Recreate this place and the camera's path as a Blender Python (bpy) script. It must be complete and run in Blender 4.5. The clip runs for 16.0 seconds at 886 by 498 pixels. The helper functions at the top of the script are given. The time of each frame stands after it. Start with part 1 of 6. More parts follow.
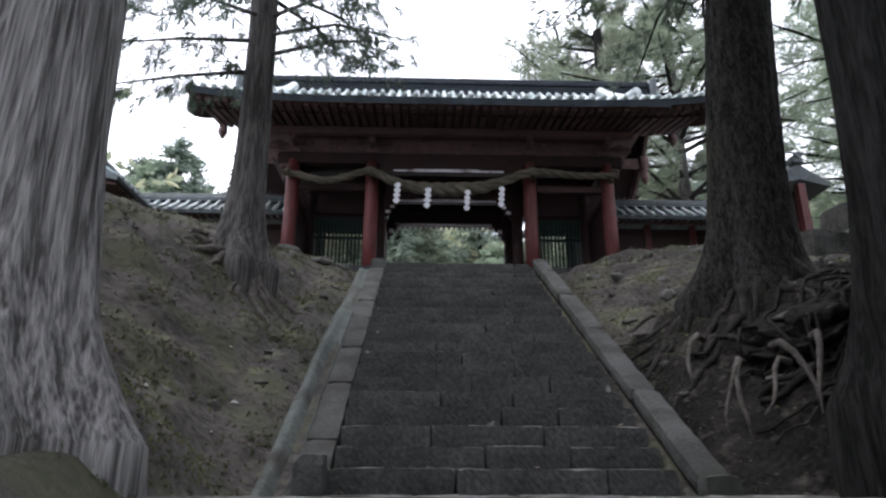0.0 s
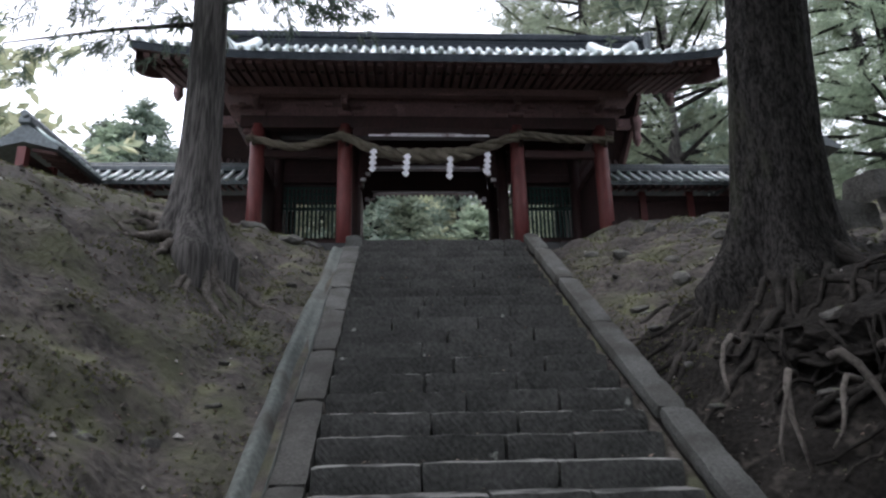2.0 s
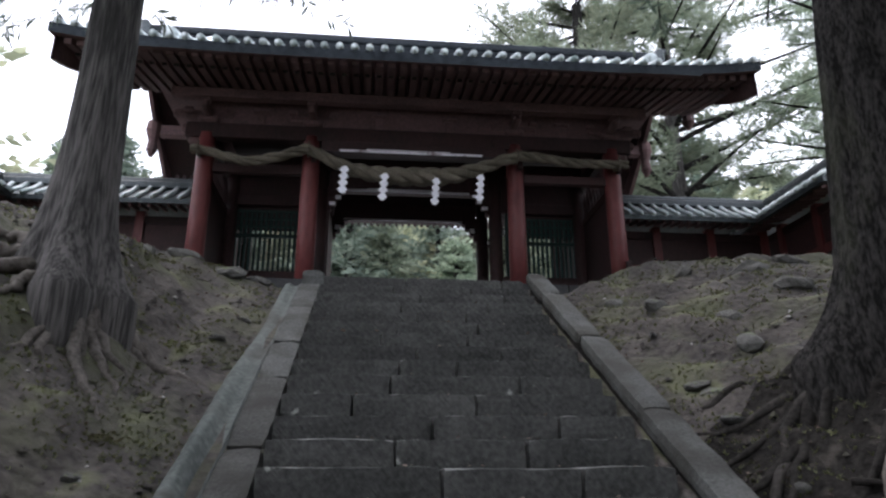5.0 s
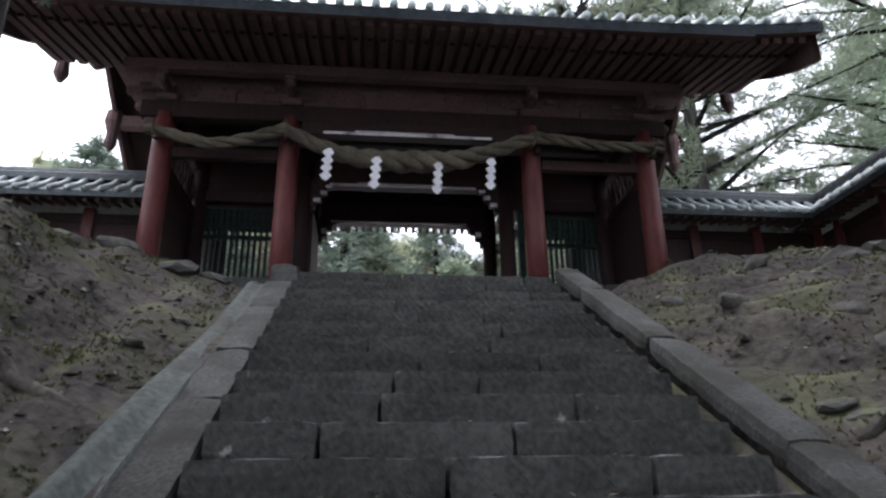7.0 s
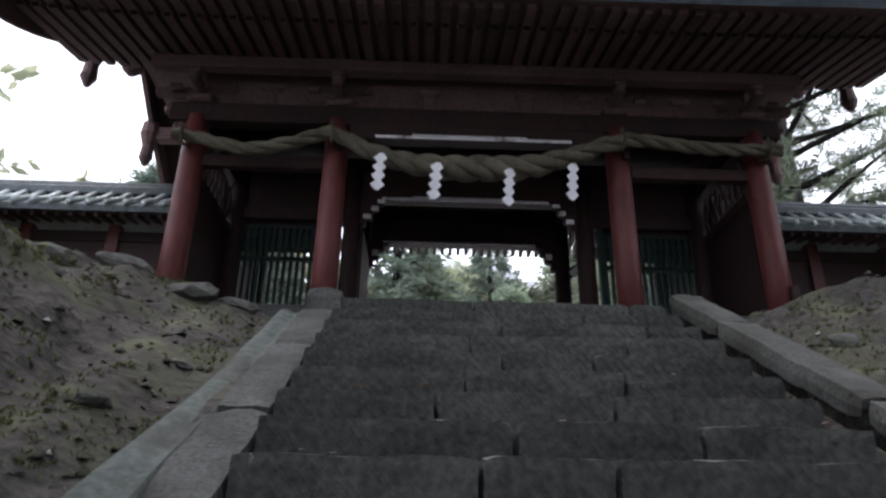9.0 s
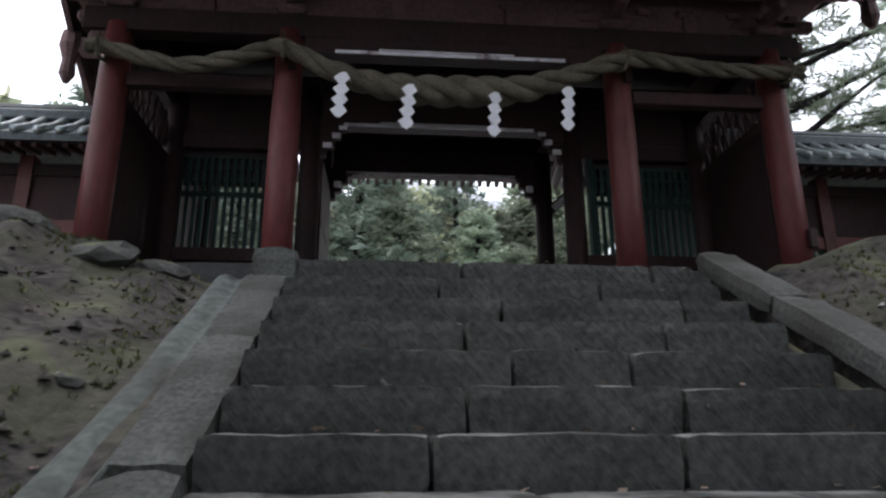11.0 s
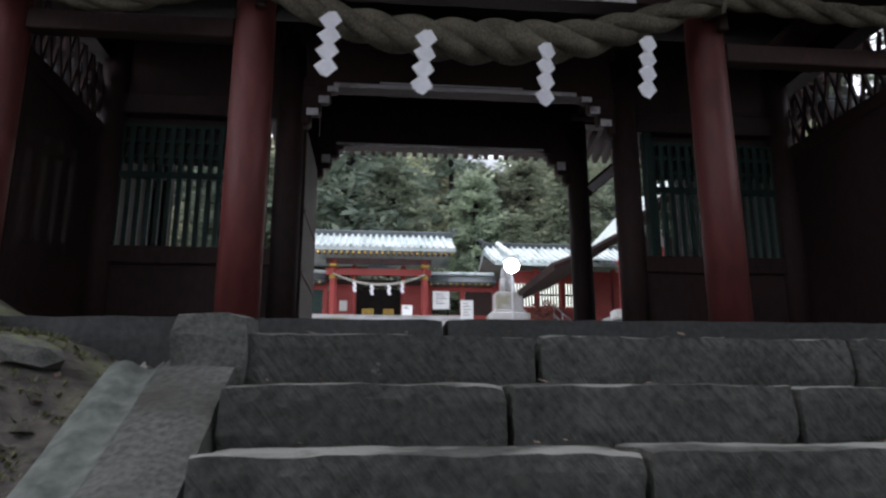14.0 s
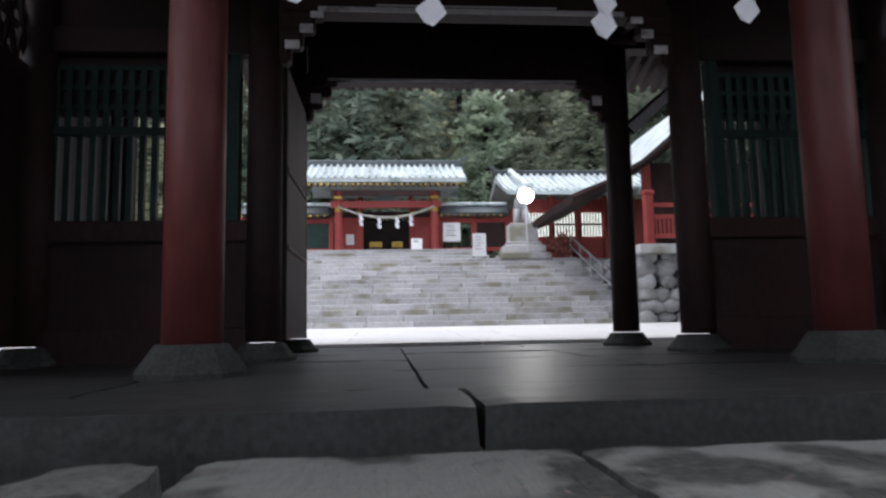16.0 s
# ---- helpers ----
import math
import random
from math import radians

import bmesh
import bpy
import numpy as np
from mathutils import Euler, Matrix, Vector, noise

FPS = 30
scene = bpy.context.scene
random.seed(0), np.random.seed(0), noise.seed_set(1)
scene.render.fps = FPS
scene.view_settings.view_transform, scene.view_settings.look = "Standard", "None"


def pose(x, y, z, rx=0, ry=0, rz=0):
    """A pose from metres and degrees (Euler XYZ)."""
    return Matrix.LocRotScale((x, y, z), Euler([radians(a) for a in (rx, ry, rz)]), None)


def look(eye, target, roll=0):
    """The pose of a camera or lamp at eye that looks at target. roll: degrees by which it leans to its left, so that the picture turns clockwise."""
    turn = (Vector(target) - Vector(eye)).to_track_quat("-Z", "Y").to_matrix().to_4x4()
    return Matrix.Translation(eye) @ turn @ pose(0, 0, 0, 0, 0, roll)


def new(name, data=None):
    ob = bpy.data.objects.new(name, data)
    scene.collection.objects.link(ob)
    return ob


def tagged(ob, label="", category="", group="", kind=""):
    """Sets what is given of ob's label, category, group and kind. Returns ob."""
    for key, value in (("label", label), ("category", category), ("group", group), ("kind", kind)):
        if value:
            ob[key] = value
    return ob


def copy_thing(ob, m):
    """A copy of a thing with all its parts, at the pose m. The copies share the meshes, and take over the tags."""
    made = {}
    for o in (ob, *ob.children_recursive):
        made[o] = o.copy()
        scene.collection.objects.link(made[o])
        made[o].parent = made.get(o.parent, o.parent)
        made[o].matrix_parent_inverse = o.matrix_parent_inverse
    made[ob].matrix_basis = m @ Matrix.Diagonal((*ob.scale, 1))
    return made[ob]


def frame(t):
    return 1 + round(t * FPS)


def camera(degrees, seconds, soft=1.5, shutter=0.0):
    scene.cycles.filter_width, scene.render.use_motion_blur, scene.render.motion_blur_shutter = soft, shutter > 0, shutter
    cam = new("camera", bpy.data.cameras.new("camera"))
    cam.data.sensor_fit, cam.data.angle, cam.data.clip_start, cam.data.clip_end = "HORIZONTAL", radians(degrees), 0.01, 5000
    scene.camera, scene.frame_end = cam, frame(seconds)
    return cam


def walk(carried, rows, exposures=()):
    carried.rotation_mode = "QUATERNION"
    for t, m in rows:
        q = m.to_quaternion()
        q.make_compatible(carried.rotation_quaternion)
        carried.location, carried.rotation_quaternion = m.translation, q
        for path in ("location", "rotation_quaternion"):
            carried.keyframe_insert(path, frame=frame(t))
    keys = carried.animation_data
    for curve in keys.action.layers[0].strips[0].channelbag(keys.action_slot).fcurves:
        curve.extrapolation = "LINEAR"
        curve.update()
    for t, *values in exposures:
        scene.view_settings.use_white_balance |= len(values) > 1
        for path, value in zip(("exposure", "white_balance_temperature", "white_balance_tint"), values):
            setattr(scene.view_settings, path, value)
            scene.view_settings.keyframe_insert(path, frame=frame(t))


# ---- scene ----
cam = camera(65.7, 16.0, soft=2.4, shutter=0.4)
PATH = [
    (0, (0.245, 0.553, 0.029), (0.304, 2.438, 0.694), 0.1),
    (0.5, (0.222, 0.777, 0.146), (0.255, 2.669, 0.793), -1.0),
    (1, (0.204, 1.015, 0.296), (0.426, 2.925, 0.845), -1.8),
    (1.5, (0.205, 1.297, 0.491), (0.344, 3.223, 1.011), -1.4),
    (2, (0.189, 1.555, 0.654), (0.316, 3.474, 1.204), -1.3),
    (2.5, (0.231, 1.842, 0.83), (0.321, 3.767, 1.363), -1.1),
    (3, (0.175, 2.139, 0.966), (0.259, 4.062, 1.509), -0.0),
    (3.5, (0.151, 2.433, 1.084), (0.296, 4.363, 1.586), 0.4),
    (4, (0.157, 2.845, 1.276), (0.342, 4.785, 1.725), 0.5),
    (4.5, (0.2, 3.165, 1.356), (0.386, 5.067, 1.945), 0.1),
    (4.7, (0.225, 3.349, 1.361), (0.415, 5.242, 1.979), -0.1),
    (6.8, (0.368, 5.355, 1.516), (0.551, 7.217, 2.221), -0.9),
    (7, (0.348, 5.517, 1.576), (0.546, 7.374, 2.294), -0.8),
    (7.5, (0.325, 5.929, 1.693), (0.52, 7.75, 2.498), -0.5),
    (8, (0.296, 6.309, 1.808), (0.434, 8.084, 2.719), 0.4),
    (8.5, (0.253, 6.586, 1.937), (0.433, 8.375, 2.811), -0.2),
    (9, (0.258, 6.911, 2.046), (0.305, 8.747, 2.838), 1.0),
    (9.5, (0.208, 7.185, 2.18), (0.331, 9.064, 2.854), 0.3),
    (9.7, (0.209, 7.232, 2.246), (0.353, 9.121, 2.884), -0.3),
    (12, (0.14, 8.432, 2.922), (0.307, 10.346, 3.478), -0.1),
    (12.5, (0.14, 8.706, 3.074), (0.268, 10.63, 3.608), -0.2),
    (13, (0.103, 8.959, 3.236), (0.279, 10.889, 3.729), 0.2),
    (13.5, (0.11, 9.221, 3.389), (0.294, 11.156, 3.862), -0.9),
    (14, (0.048, 9.476, 3.529), (0.238, 11.415, 3.98), -0.1),
    (14.5, (0.058, 9.763, 3.647), (0.264, 11.717, 4.023), 0.9),
    (15, (0.07, 10.056, 3.812), (0.251, 12.03, 4.08), -0.3),
    (15.5, (0.067, 10.335, 4.002), (0.319, 12.308, 4.213), -0.8),
    (16, (0.094, 10.572, 4.14), (0.26, 12.553, 4.363), -1.1),
]
EXPOSURE = [(0, 1.1, 6350, 13), (7, 1.15, 6350, 14), (9.5, 1.0, 6350, 12), (12.5, 0.9, 6450, 11), (14.5, 0.84, 6450, 12), (16, 0.76, 6400, 13)]
walk(cam, [(t, look(eye, target, roll)) for t, eye, target, roll in PATH], EXPOSURE)

# ---------------------------------------------------------------- light
world = bpy.data.worlds.new("overcast_sky")
scene.world = world
world.use_nodes = True
wn, wl = world.node_tree.nodes, world.node_tree.links
sky = wn.new("ShaderNodeTexSky")
sky.sky_type = "NISHITA"
sky.sun_disc = False
sky.sun_elevation, sky.sun_rotation = radians(70), radians(290)
sky.dust_density, sky.air_density = 4.0, 1.0
cloud = wn.new("ShaderNodeMixRGB")
cloud.inputs[0].default_value = 0.8
cloud.inputs[2].default_value = (14.5, 15.2, 16.6, 1)
wl.new(sky.outputs[0], cloud.inputs[1])
wl.new(cloud.outputs[0], wn["Background"].inputs[0])
wn["Background"].inputs[1].default_value = 0.1
sun = new("sun", bpy.data.lights.new("sun", "SUN"))
sun.data.energy, sun.data.angle, sun.data.color = 0.6, radians(25), (1.0, 0.97, 0.93)
sun.matrix_world = look((-8, 3, 24), (0, 0, 0))

# ---------------------------------------------------------------- plan
STEPS, RISE, TREAD = 22, 0.18, 0.3095
TOP_Y, TOP_Z, EDGE_Y = 12.22, 3.92, 12.53
FOOT_Y = TOP_Y - STEPS * TREAD
LOW_Y = 2.7
SX0, SX1 = -0.42, 2.13
GC = 0.84
REAR_Y = 18.55
EAVE_Y, RIDGE_Y, EAVE_HALF, GABLE_HALF, RIDGE_HALF = 12.3, 15.7, 5.28, 4.15, 5.15


def smooth(a, b, v):
    v = min(1.0, max(0.0, (v - a) / (b - a)))
    return v * v * (3 - 2 * v)


def soft_min(a, b, k):
    return min(a, b) - math.log(1 + math.exp(-k * min(20.0, abs(a - b)))) / k


def stair_z(y):
    if y < LOW_Y:
        return (y - LOW_Y) * 0.58
    return min(TOP_Z, max(0.0, (y - FOOT_Y) * RISE / TREAD))


SHELF = 0.3


def shelf_level(x, y, z):
    """The wavy level by which the bank breaks into shelves."""
    return z + 0.32 * noise.noise((x * 0.7, y * 0.7, 21)) + 0.08 * noise.noise((x * 1.8, y * 1.8, 4))


def right_slope(x, y):
    """The bank on the side of the stout fir, before it breaks into shelves."""
    s, d = stair_z(y), x - SX1
    steep = 1.25 - 0.7 * smooth(7.0, 9.5, y) - 0.55 * smooth(4.6, 5.4, y) * (1 - smooth(6.9, 7.6, y)) * (1 - smooth(1.5, 2.1, d))
    base = s - 0.12 + steep * max(0.0, d - 0.62) - 0.05 * smooth(0.45, 0.5, d)
    return min(soft_min(base, max(2.3 + 0.4 * (y - 8.0) + 0.07 * d, s - 0.05), 5), base)


def ground_z(x, y):
    """Height of the earth: banks beside the stair, the court behind the gate and the wooded hill."""
    court = 3.6 + 0.3 * smooth(18, 27, y) + 2.15 * smooth(29, 36, y) + 0.4 * smooth(36, 40, y)
    hill = max(0.0, y - 43) * 0.32 + max(0.0, abs(x - 2) - 30) * 0.2 * smooth(10, 30, y)
    hill = 70 * (1 - math.exp(-hill / 70))
    if y > 14.2:
        return court + hill
    s = stair_z(y)
    n = noise.noise((x * 0.7, y * 0.7, 3.1)) * 0.14 + noise.noise((x * 2.3, y * 2.3, 7.7)) * 0.09 + noise.noise((x * 6, y * 6, 1.7)) * 0.04
    low = 1 - smooth(5.4, 8.5, y)
    if x < SX0:
        d = SX0 - x
        base = s + (0.9 - 0.7 * (1 - smooth(2.6, 4.6, y))) * max(0.0, d - (1.0 - 0.6 * (1 - smooth(4.6, 6.6, y)))) - 0.14 * (1 - smooth(0.5, 0.8, d))
        cap = 3.35 + 0.11 * d + 0.2 * (y - 9.0) if y < 11.5 else 3.85 + 0.11 * d + 0.15 * (y - 11.5)
        z = soft_min(base, max(cap, s), 3.5)
        z = min(z, base)
        z += n * 1.6 * smooth(0.55, 1.4, d)
    elif x > SX1:
        d = x - SX1
        z = right_slope(x, y)
        zn = shelf_level(x, y, z)
        ledge = z - zn + math.floor(zn / SHELF) * SHELF + SHELF * smooth(0.25, 0.95, (zn / SHELF) % 1.0)
        z += (ledge - z) * smooth(0.55, 0.95, d) + n * smooth(0.6, 1.3, d) * 0.8
        z -= 0.16 * smooth(0.26, 0.32, d) * (1 - smooth(0.42, 0.6, d))
    else:
        z = s - 0.45
    if y < 4.8:
        z = z * smooth(-2, 4.8, y) + (s + 0.35 * max(0.0, max(SX0 - x, x - SX1) - 0.4)) * (1 - smooth(-2, 4.8, y)) if not SX0 <= x <= SX1 else z
    k = smooth(13.0, 13.9, y)
    flat = 3.6
    return z * (1 - k) + flat * k if y > 13.0 else z


# ---------------------------------------------------------------- materials
def shader(name, rough=0.8, metal=0.0, spec=0.3):
    m = bpy.data.materials.new(name)
    m.use_nodes = True
    b = m.node_tree.nodes["Principled BSDF"]
    b.inputs["Roughness"].default_value = rough
    b.inputs["Metallic"].default_value = metal
    b.inputs["Specular IOR Level"].default_value = spec
    return m, m.node_tree.nodes, m.node_tree.links, b


def mottled(name, dark, light, scale=3.0, fine=40.0, rough=0.85, bump=0.3, stretch=(1, 1, 1), spots=None, spot_scale=2.0, spot_edge=(0.55, 0.65),
            metal=0.0, spec=0.3, vary=0.25, bump_dist=0.01, up=None, sharp=(0.36, 0.64), worn=None, chisel=0.0):
    """Noise of two sizes between two colours, optional spots of a third, relief, and a shift of brightness from piece
    to piece.
    up: a colour for what faces upwards (moss, lichen; on the steps, light from above put into the colour)."""
    m, n, l, b = shader(name, rough, metal, spec)
    tc = n.new("ShaderNodeTexCoord")
    mp = n.new("ShaderNodeMapping")
    mp.inputs["Scale"].default_value = stretch
    l.new(tc.outputs["Object"], mp.inputs[0])
    oi = n.new("ShaderNodeObjectInfo")
    off = n.new("ShaderNodeVectorMath")
    off.operation = "MULTIPLY_ADD"
    off.inputs[1].default_value = (13, 17, 19)
    l.new(oi.outputs["Random"], off.inputs[0])
    l.new(mp.outputs[0], off.inputs[2])
    big = n.new("ShaderNodeTexNoise")
    big.inputs["Scale"].default_value, big.inputs["Detail"].default_value = scale, 6
    small = n.new("ShaderNodeTexNoise")
    small.inputs["Scale"].default_value, small.inputs["Detail"].default_value = fine, 4
    l.new(off.outputs[0], big.inputs[0])
    l.new(off.outputs[0], small.inputs[0])
    add = n.new("ShaderNodeMath")
    add.operation = "MULTIPLY_ADD"
    add.inputs[1].default_value = 0.55
    l.new(small.outputs[0], add.inputs[0])
    half = n.new("ShaderNodeMath")
    half.operation = "MULTIPLY"
    half.inputs[1].default_value = 0.45
    l.new(big.outputs[0], half.inputs[0])
    l.new(half.outputs[0], add.inputs[2])
    ramp = n.new("ShaderNodeValToRGB")
    ramp.color_ramp.elements[0].position, ramp.color_ramp.elements[1].position = sharp
    ramp.color_ramp.elements[0].color, ramp.color_ramp.elements[1].color = (*dark, 1), (*light, 1)
    l.new(add.outputs[0], ramp.inputs[0])
    out = ramp.outputs[0]
    if spots:
        sp = n.new("ShaderNodeTexNoise")
        sp.inputs["Scale"].default_value, sp.inputs["Detail"].default_value = spot_scale, 5
        l.new(off.outputs[0], sp.inputs[0])
        sr = n.new("ShaderNodeValToRGB")
        sr.color_ramp.elements[0].position, sr.color_ramp.elements[1].position = spot_edge
        l.new(sp.outputs[0], sr.inputs[0])
        mix = n.new("ShaderNodeMixRGB")
        mix.inputs[2].default_value = (*spots, 1)
        l.new(sr.outputs[0], mix.inputs[0])
        l.new(out, mix.inputs[1])
        out = mix.outputs[0]
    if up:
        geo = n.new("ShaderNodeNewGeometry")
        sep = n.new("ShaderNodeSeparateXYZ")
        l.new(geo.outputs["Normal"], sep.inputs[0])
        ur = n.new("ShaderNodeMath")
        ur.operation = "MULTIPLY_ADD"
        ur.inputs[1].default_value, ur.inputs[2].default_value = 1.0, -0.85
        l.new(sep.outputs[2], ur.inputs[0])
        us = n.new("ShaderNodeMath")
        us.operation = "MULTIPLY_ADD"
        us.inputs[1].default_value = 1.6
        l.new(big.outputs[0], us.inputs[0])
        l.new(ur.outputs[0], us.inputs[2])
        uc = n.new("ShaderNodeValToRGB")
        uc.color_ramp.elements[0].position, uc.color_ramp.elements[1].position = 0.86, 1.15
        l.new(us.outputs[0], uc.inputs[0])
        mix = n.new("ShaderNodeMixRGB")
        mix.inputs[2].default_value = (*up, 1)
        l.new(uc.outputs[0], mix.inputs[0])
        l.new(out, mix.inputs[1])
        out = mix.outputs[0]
    if worn:
        geo = n.new("ShaderNodeNewGeometry")
        wr = n.new("ShaderNodeValToRGB")
        wr.color_ramp.elements[0].position, wr.color_ramp.elements[1].position = 0.6, 0.74
        l.new(geo.outputs["Pointiness"], wr.inputs[0])
        gate_ = n.new("ShaderNodeMath")
        gate_.operation = "MULTIPLY"
        l.new(wr.outputs[0], gate_.inputs[0])
        l.new(small.outputs[0], gate_.inputs[1])
        mix = n.new("ShaderNodeMixRGB")
        mix.inputs[2].default_value = (*worn, 1)
        l.new(gate_.outputs[0], mix.inputs[0])
        l.new(out, mix.inputs[1])
        out = mix.outputs[0]
    hs = n.new("ShaderNodeHueSaturation")
    vr = n.new("ShaderNodeMapRange")
    vr.inputs["To Min"].default_value, vr.inputs["To Max"].default_value = 1 - vary, 1 + vary
    l.new(oi.outputs["Random"], vr.inputs[0])
    l.new(vr.outputs[0], hs.inputs["Value"])
    l.new(out, hs.inputs["Color"])
    l.new(hs.outputs[0], b.inputs["Base Color"])
    bp = n.new("ShaderNodeBump")
    bp.inputs["Strength"].default_value, bp.inputs["Distance"].default_value = bump, bump_dist
    l.new(add.outputs[0], bp.inputs["Height"])
    l.new(bp.outputs[0], b.inputs["Normal"])
    if chisel:
        # slanting tool marks left by the mason, broken up along their length
        turn = n.new("ShaderNodeMapping")
        turn.inputs["Rotation"].default_value = (0, radians(40), 0)
        turn.inputs["Scale"].default_value = (1, 1, 1)
        l.new(off.outputs[0], turn.inputs[0])
        squash = n.new("ShaderNodeMapping")
        squash.inputs["Scale"].default_value = (34, 5, 5)
        l.new(turn.outputs[0], squash.inputs[0])
        cut = n.new("ShaderNodeTexNoise")
        cut.inputs["Scale"].default_value, cut.inputs["Detail"].default_value = 1.0, 3
        l.new(squash.outputs[0], cut.inputs[0])
        cb = n.new("ShaderNodeBump")
        cb.inputs["Strength"].default_value, cb.inputs["Distance"].default_value = chisel, 0.03
        l.new(cut.outputs[0], cb.inputs["Height"])
        l.new(bp.outputs[0], cb.inputs["Normal"])
        l.new(cb.outputs[0], b.inputs["Normal"])
    return m


def leafy(name, dark, light, translucent=0.25):
    m, n, l, b = shader(name, 0.65, 0, 0.25)
    geo = n.new("ShaderNodeNewGeometry")
    oi = n.new("ShaderNodeObjectInfo")
    mx = n.new("ShaderNodeMixRGB")
    mx.inputs[1].default_value, mx.inputs[2].default_value = (*dark, 1), (*light, 1)
    l.new(geo.outputs["Random Per Island"], mx.inputs[0])
    hs = n.new("ShaderNodeHueSaturation")
    vr = n.new("ShaderNodeMapRange")
    vr.inputs["To Min"].default_value, vr.inputs["To Max"].default_value = 0.65, 1.35
    l.new(oi.outputs["Random"], vr.inputs[0])
    l.new(vr.outputs[0], hs.inputs["Value"])
    hr = n.new("ShaderNodeMapRange")
    hr.inputs["To Min"].default_value, hr.inputs["To Max"].default_value = 0.46, 0.52
    l.new(oi.outputs["Random"], hr.inputs[0])
    l.new(hr.outputs[0], hs.inputs["Hue"])
    l.new(mx.outputs[0], hs.inputs["Color"])
    l.new(hs.outputs[0], b.inputs["Base Color"])
    tr = n.new("ShaderNodeBsdfTranslucent")
    l.new(hs.outputs[0], tr.inputs[0])
    ms = n.new("ShaderNodeMixShader")
    ms.inputs[0].default_value = translucent
    l.new(b.outputs[0], ms.inputs[1])
    l.new(tr.outputs[0], ms.inputs[2])
    l.new(ms.outputs[0], n["Material Output"].inputs[0])
    return m


# Treads are painted paler than risers for the light from above and wear.
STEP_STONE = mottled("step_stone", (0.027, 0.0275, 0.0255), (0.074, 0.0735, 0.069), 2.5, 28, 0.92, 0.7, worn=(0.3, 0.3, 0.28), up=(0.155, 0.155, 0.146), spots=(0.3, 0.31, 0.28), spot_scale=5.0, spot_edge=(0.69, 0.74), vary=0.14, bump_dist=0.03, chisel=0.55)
RAMP_STONE = mottled("ramp_stone", (0.03, 0.031, 0.029), (0.096, 0.098, 0.092), 2.0, 45, 0.92, 0.6, spots=(0.034, 0.033, 0.028), spot_scale=2.6, spot_edge=(0.44, 0.64), vary=0.25, bump_dist=0.02)
DARK_SIDE_STONE = mottled("dark_side_stone", (0.022, 0.022, 0.02), (0.068, 0.067, 0.061), 2.0, 45, 0.9, 0.6, spots=(0.026, 0.025, 0.021), spot_scale=2.6, spot_edge=(0.44, 0.64), vary=0.2, bump_dist=0.02)
GUTTER = mottled("gutter_concrete", (0.05, 0.057, 0.053), (0.125, 0.138, 0.127), 1.5, 22, 0.85, 0.3, spots=(0.034, 0.03, 0.026), spot_scale=1.5, spot_edge=(0.5, 0.66), vary=0.05)
FLOOR_STONE = mottled("floor_stone", (0.014, 0.014, 0.0142), (0.037, 0.0366, 0.037), 1.2, 40, 0.45, 0.25, vary=0.12)
BASE_STONE = mottled("column_base_stone", (0.022, 0.022, 0.021), (0.055, 0.055, 0.053), 4, 50, 0.85, 0.4)
SOIL = mottled("bank_soil", (0.02, 0.018, 0.0165), (0.088, 0.077, 0.069), 1.8, 14, 0.95, 1.0, spots=(0.06, 0.062, 0.037), spot_scale=1.7, spot_edge=(0.48, 0.66), vary=0, bump_dist=0.06, up=(0.09, 0.092, 0.055))
COURT = mottled("court_paving", (0.5, 0.49, 0.49), (0.62, 0.61, 0.61), 0.8, 20, 0.85, 0.2, vary=0)
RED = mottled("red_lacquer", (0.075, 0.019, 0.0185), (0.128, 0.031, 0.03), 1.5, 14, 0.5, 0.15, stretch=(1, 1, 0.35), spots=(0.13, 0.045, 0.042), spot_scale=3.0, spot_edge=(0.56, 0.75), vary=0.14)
# The red wood again, with the gate's inner shade put into its colour.
DARK_RED = mottled("shaded_red_wood", (0.019, 0.011, 0.0105), (0.042, 0.018, 0.0175), 2.0, 25, 0.7, 0.3, stretch=(1, 1, 0.4), vary=0.2)
BLACK_RED = mottled("weathered_eave_wood", (0.085, 0.055, 0.056), (0.17, 0.098, 0.096), 2.0, 25, 0.8, 0.3, vary=0.2)
BRIGHT_RED = mottled("vermilion_paint", (0.27, 0.042, 0.04), (0.37, 0.065, 0.058), 2.0, 20, 0.5, 0.1, vary=0.08)
PALE_EDGE = mottled("pale_painted_edge", (0.5, 0.48, 0.51), (0.74, 0.72, 0.76), 6, 40, 0.7, 0.2, spots=(0.16, 0.1, 0.1), spot_scale=4, spot_edge=(0.6, 0.7))
GREEN = mottled("green_lattice_paint", (0.009, 0.024, 0.021), (0.019, 0.044, 0.038), 3, 30, 0.6, 0.2)
COPPER = mottled("patinated_copper", (0.46, 0.52, 0.53), (0.68, 0.73, 0.74), 1.2, 18, 0.36, 0.15, spots=(0.22, 0.3, 0.285), spot_scale=1.3, spot_edge=(0.52, 0.7), metal=0.2, spec=0.5, vary=0.14)
COPPER_DARK = mottled("dark_copper", (0.03, 0.037, 0.041), (0.085, 0.1, 0.108), 1.5, 18, 0.45, 0.15, metal=0.3, spec=0.5)
GOLD = mottled("gilt_metal", (0.35, 0.22, 0.05), (0.6, 0.4, 0.11), 6, 50, 0.35, 0.1, metal=0.8)
ROPE = mottled("straw_rope", (0.055, 0.048, 0.036), (0.17, 0.148, 0.112), 4, 70, 0.9, 0.8, stretch=(1, 1, 1), vary=0.1, bump_dist=0.02)
WHITE_ROPE = mottled("pale_rope", (0.4, 0.38, 0.33), (0.6, 0.57, 0.5), 6, 60, 0.9, 0.4)
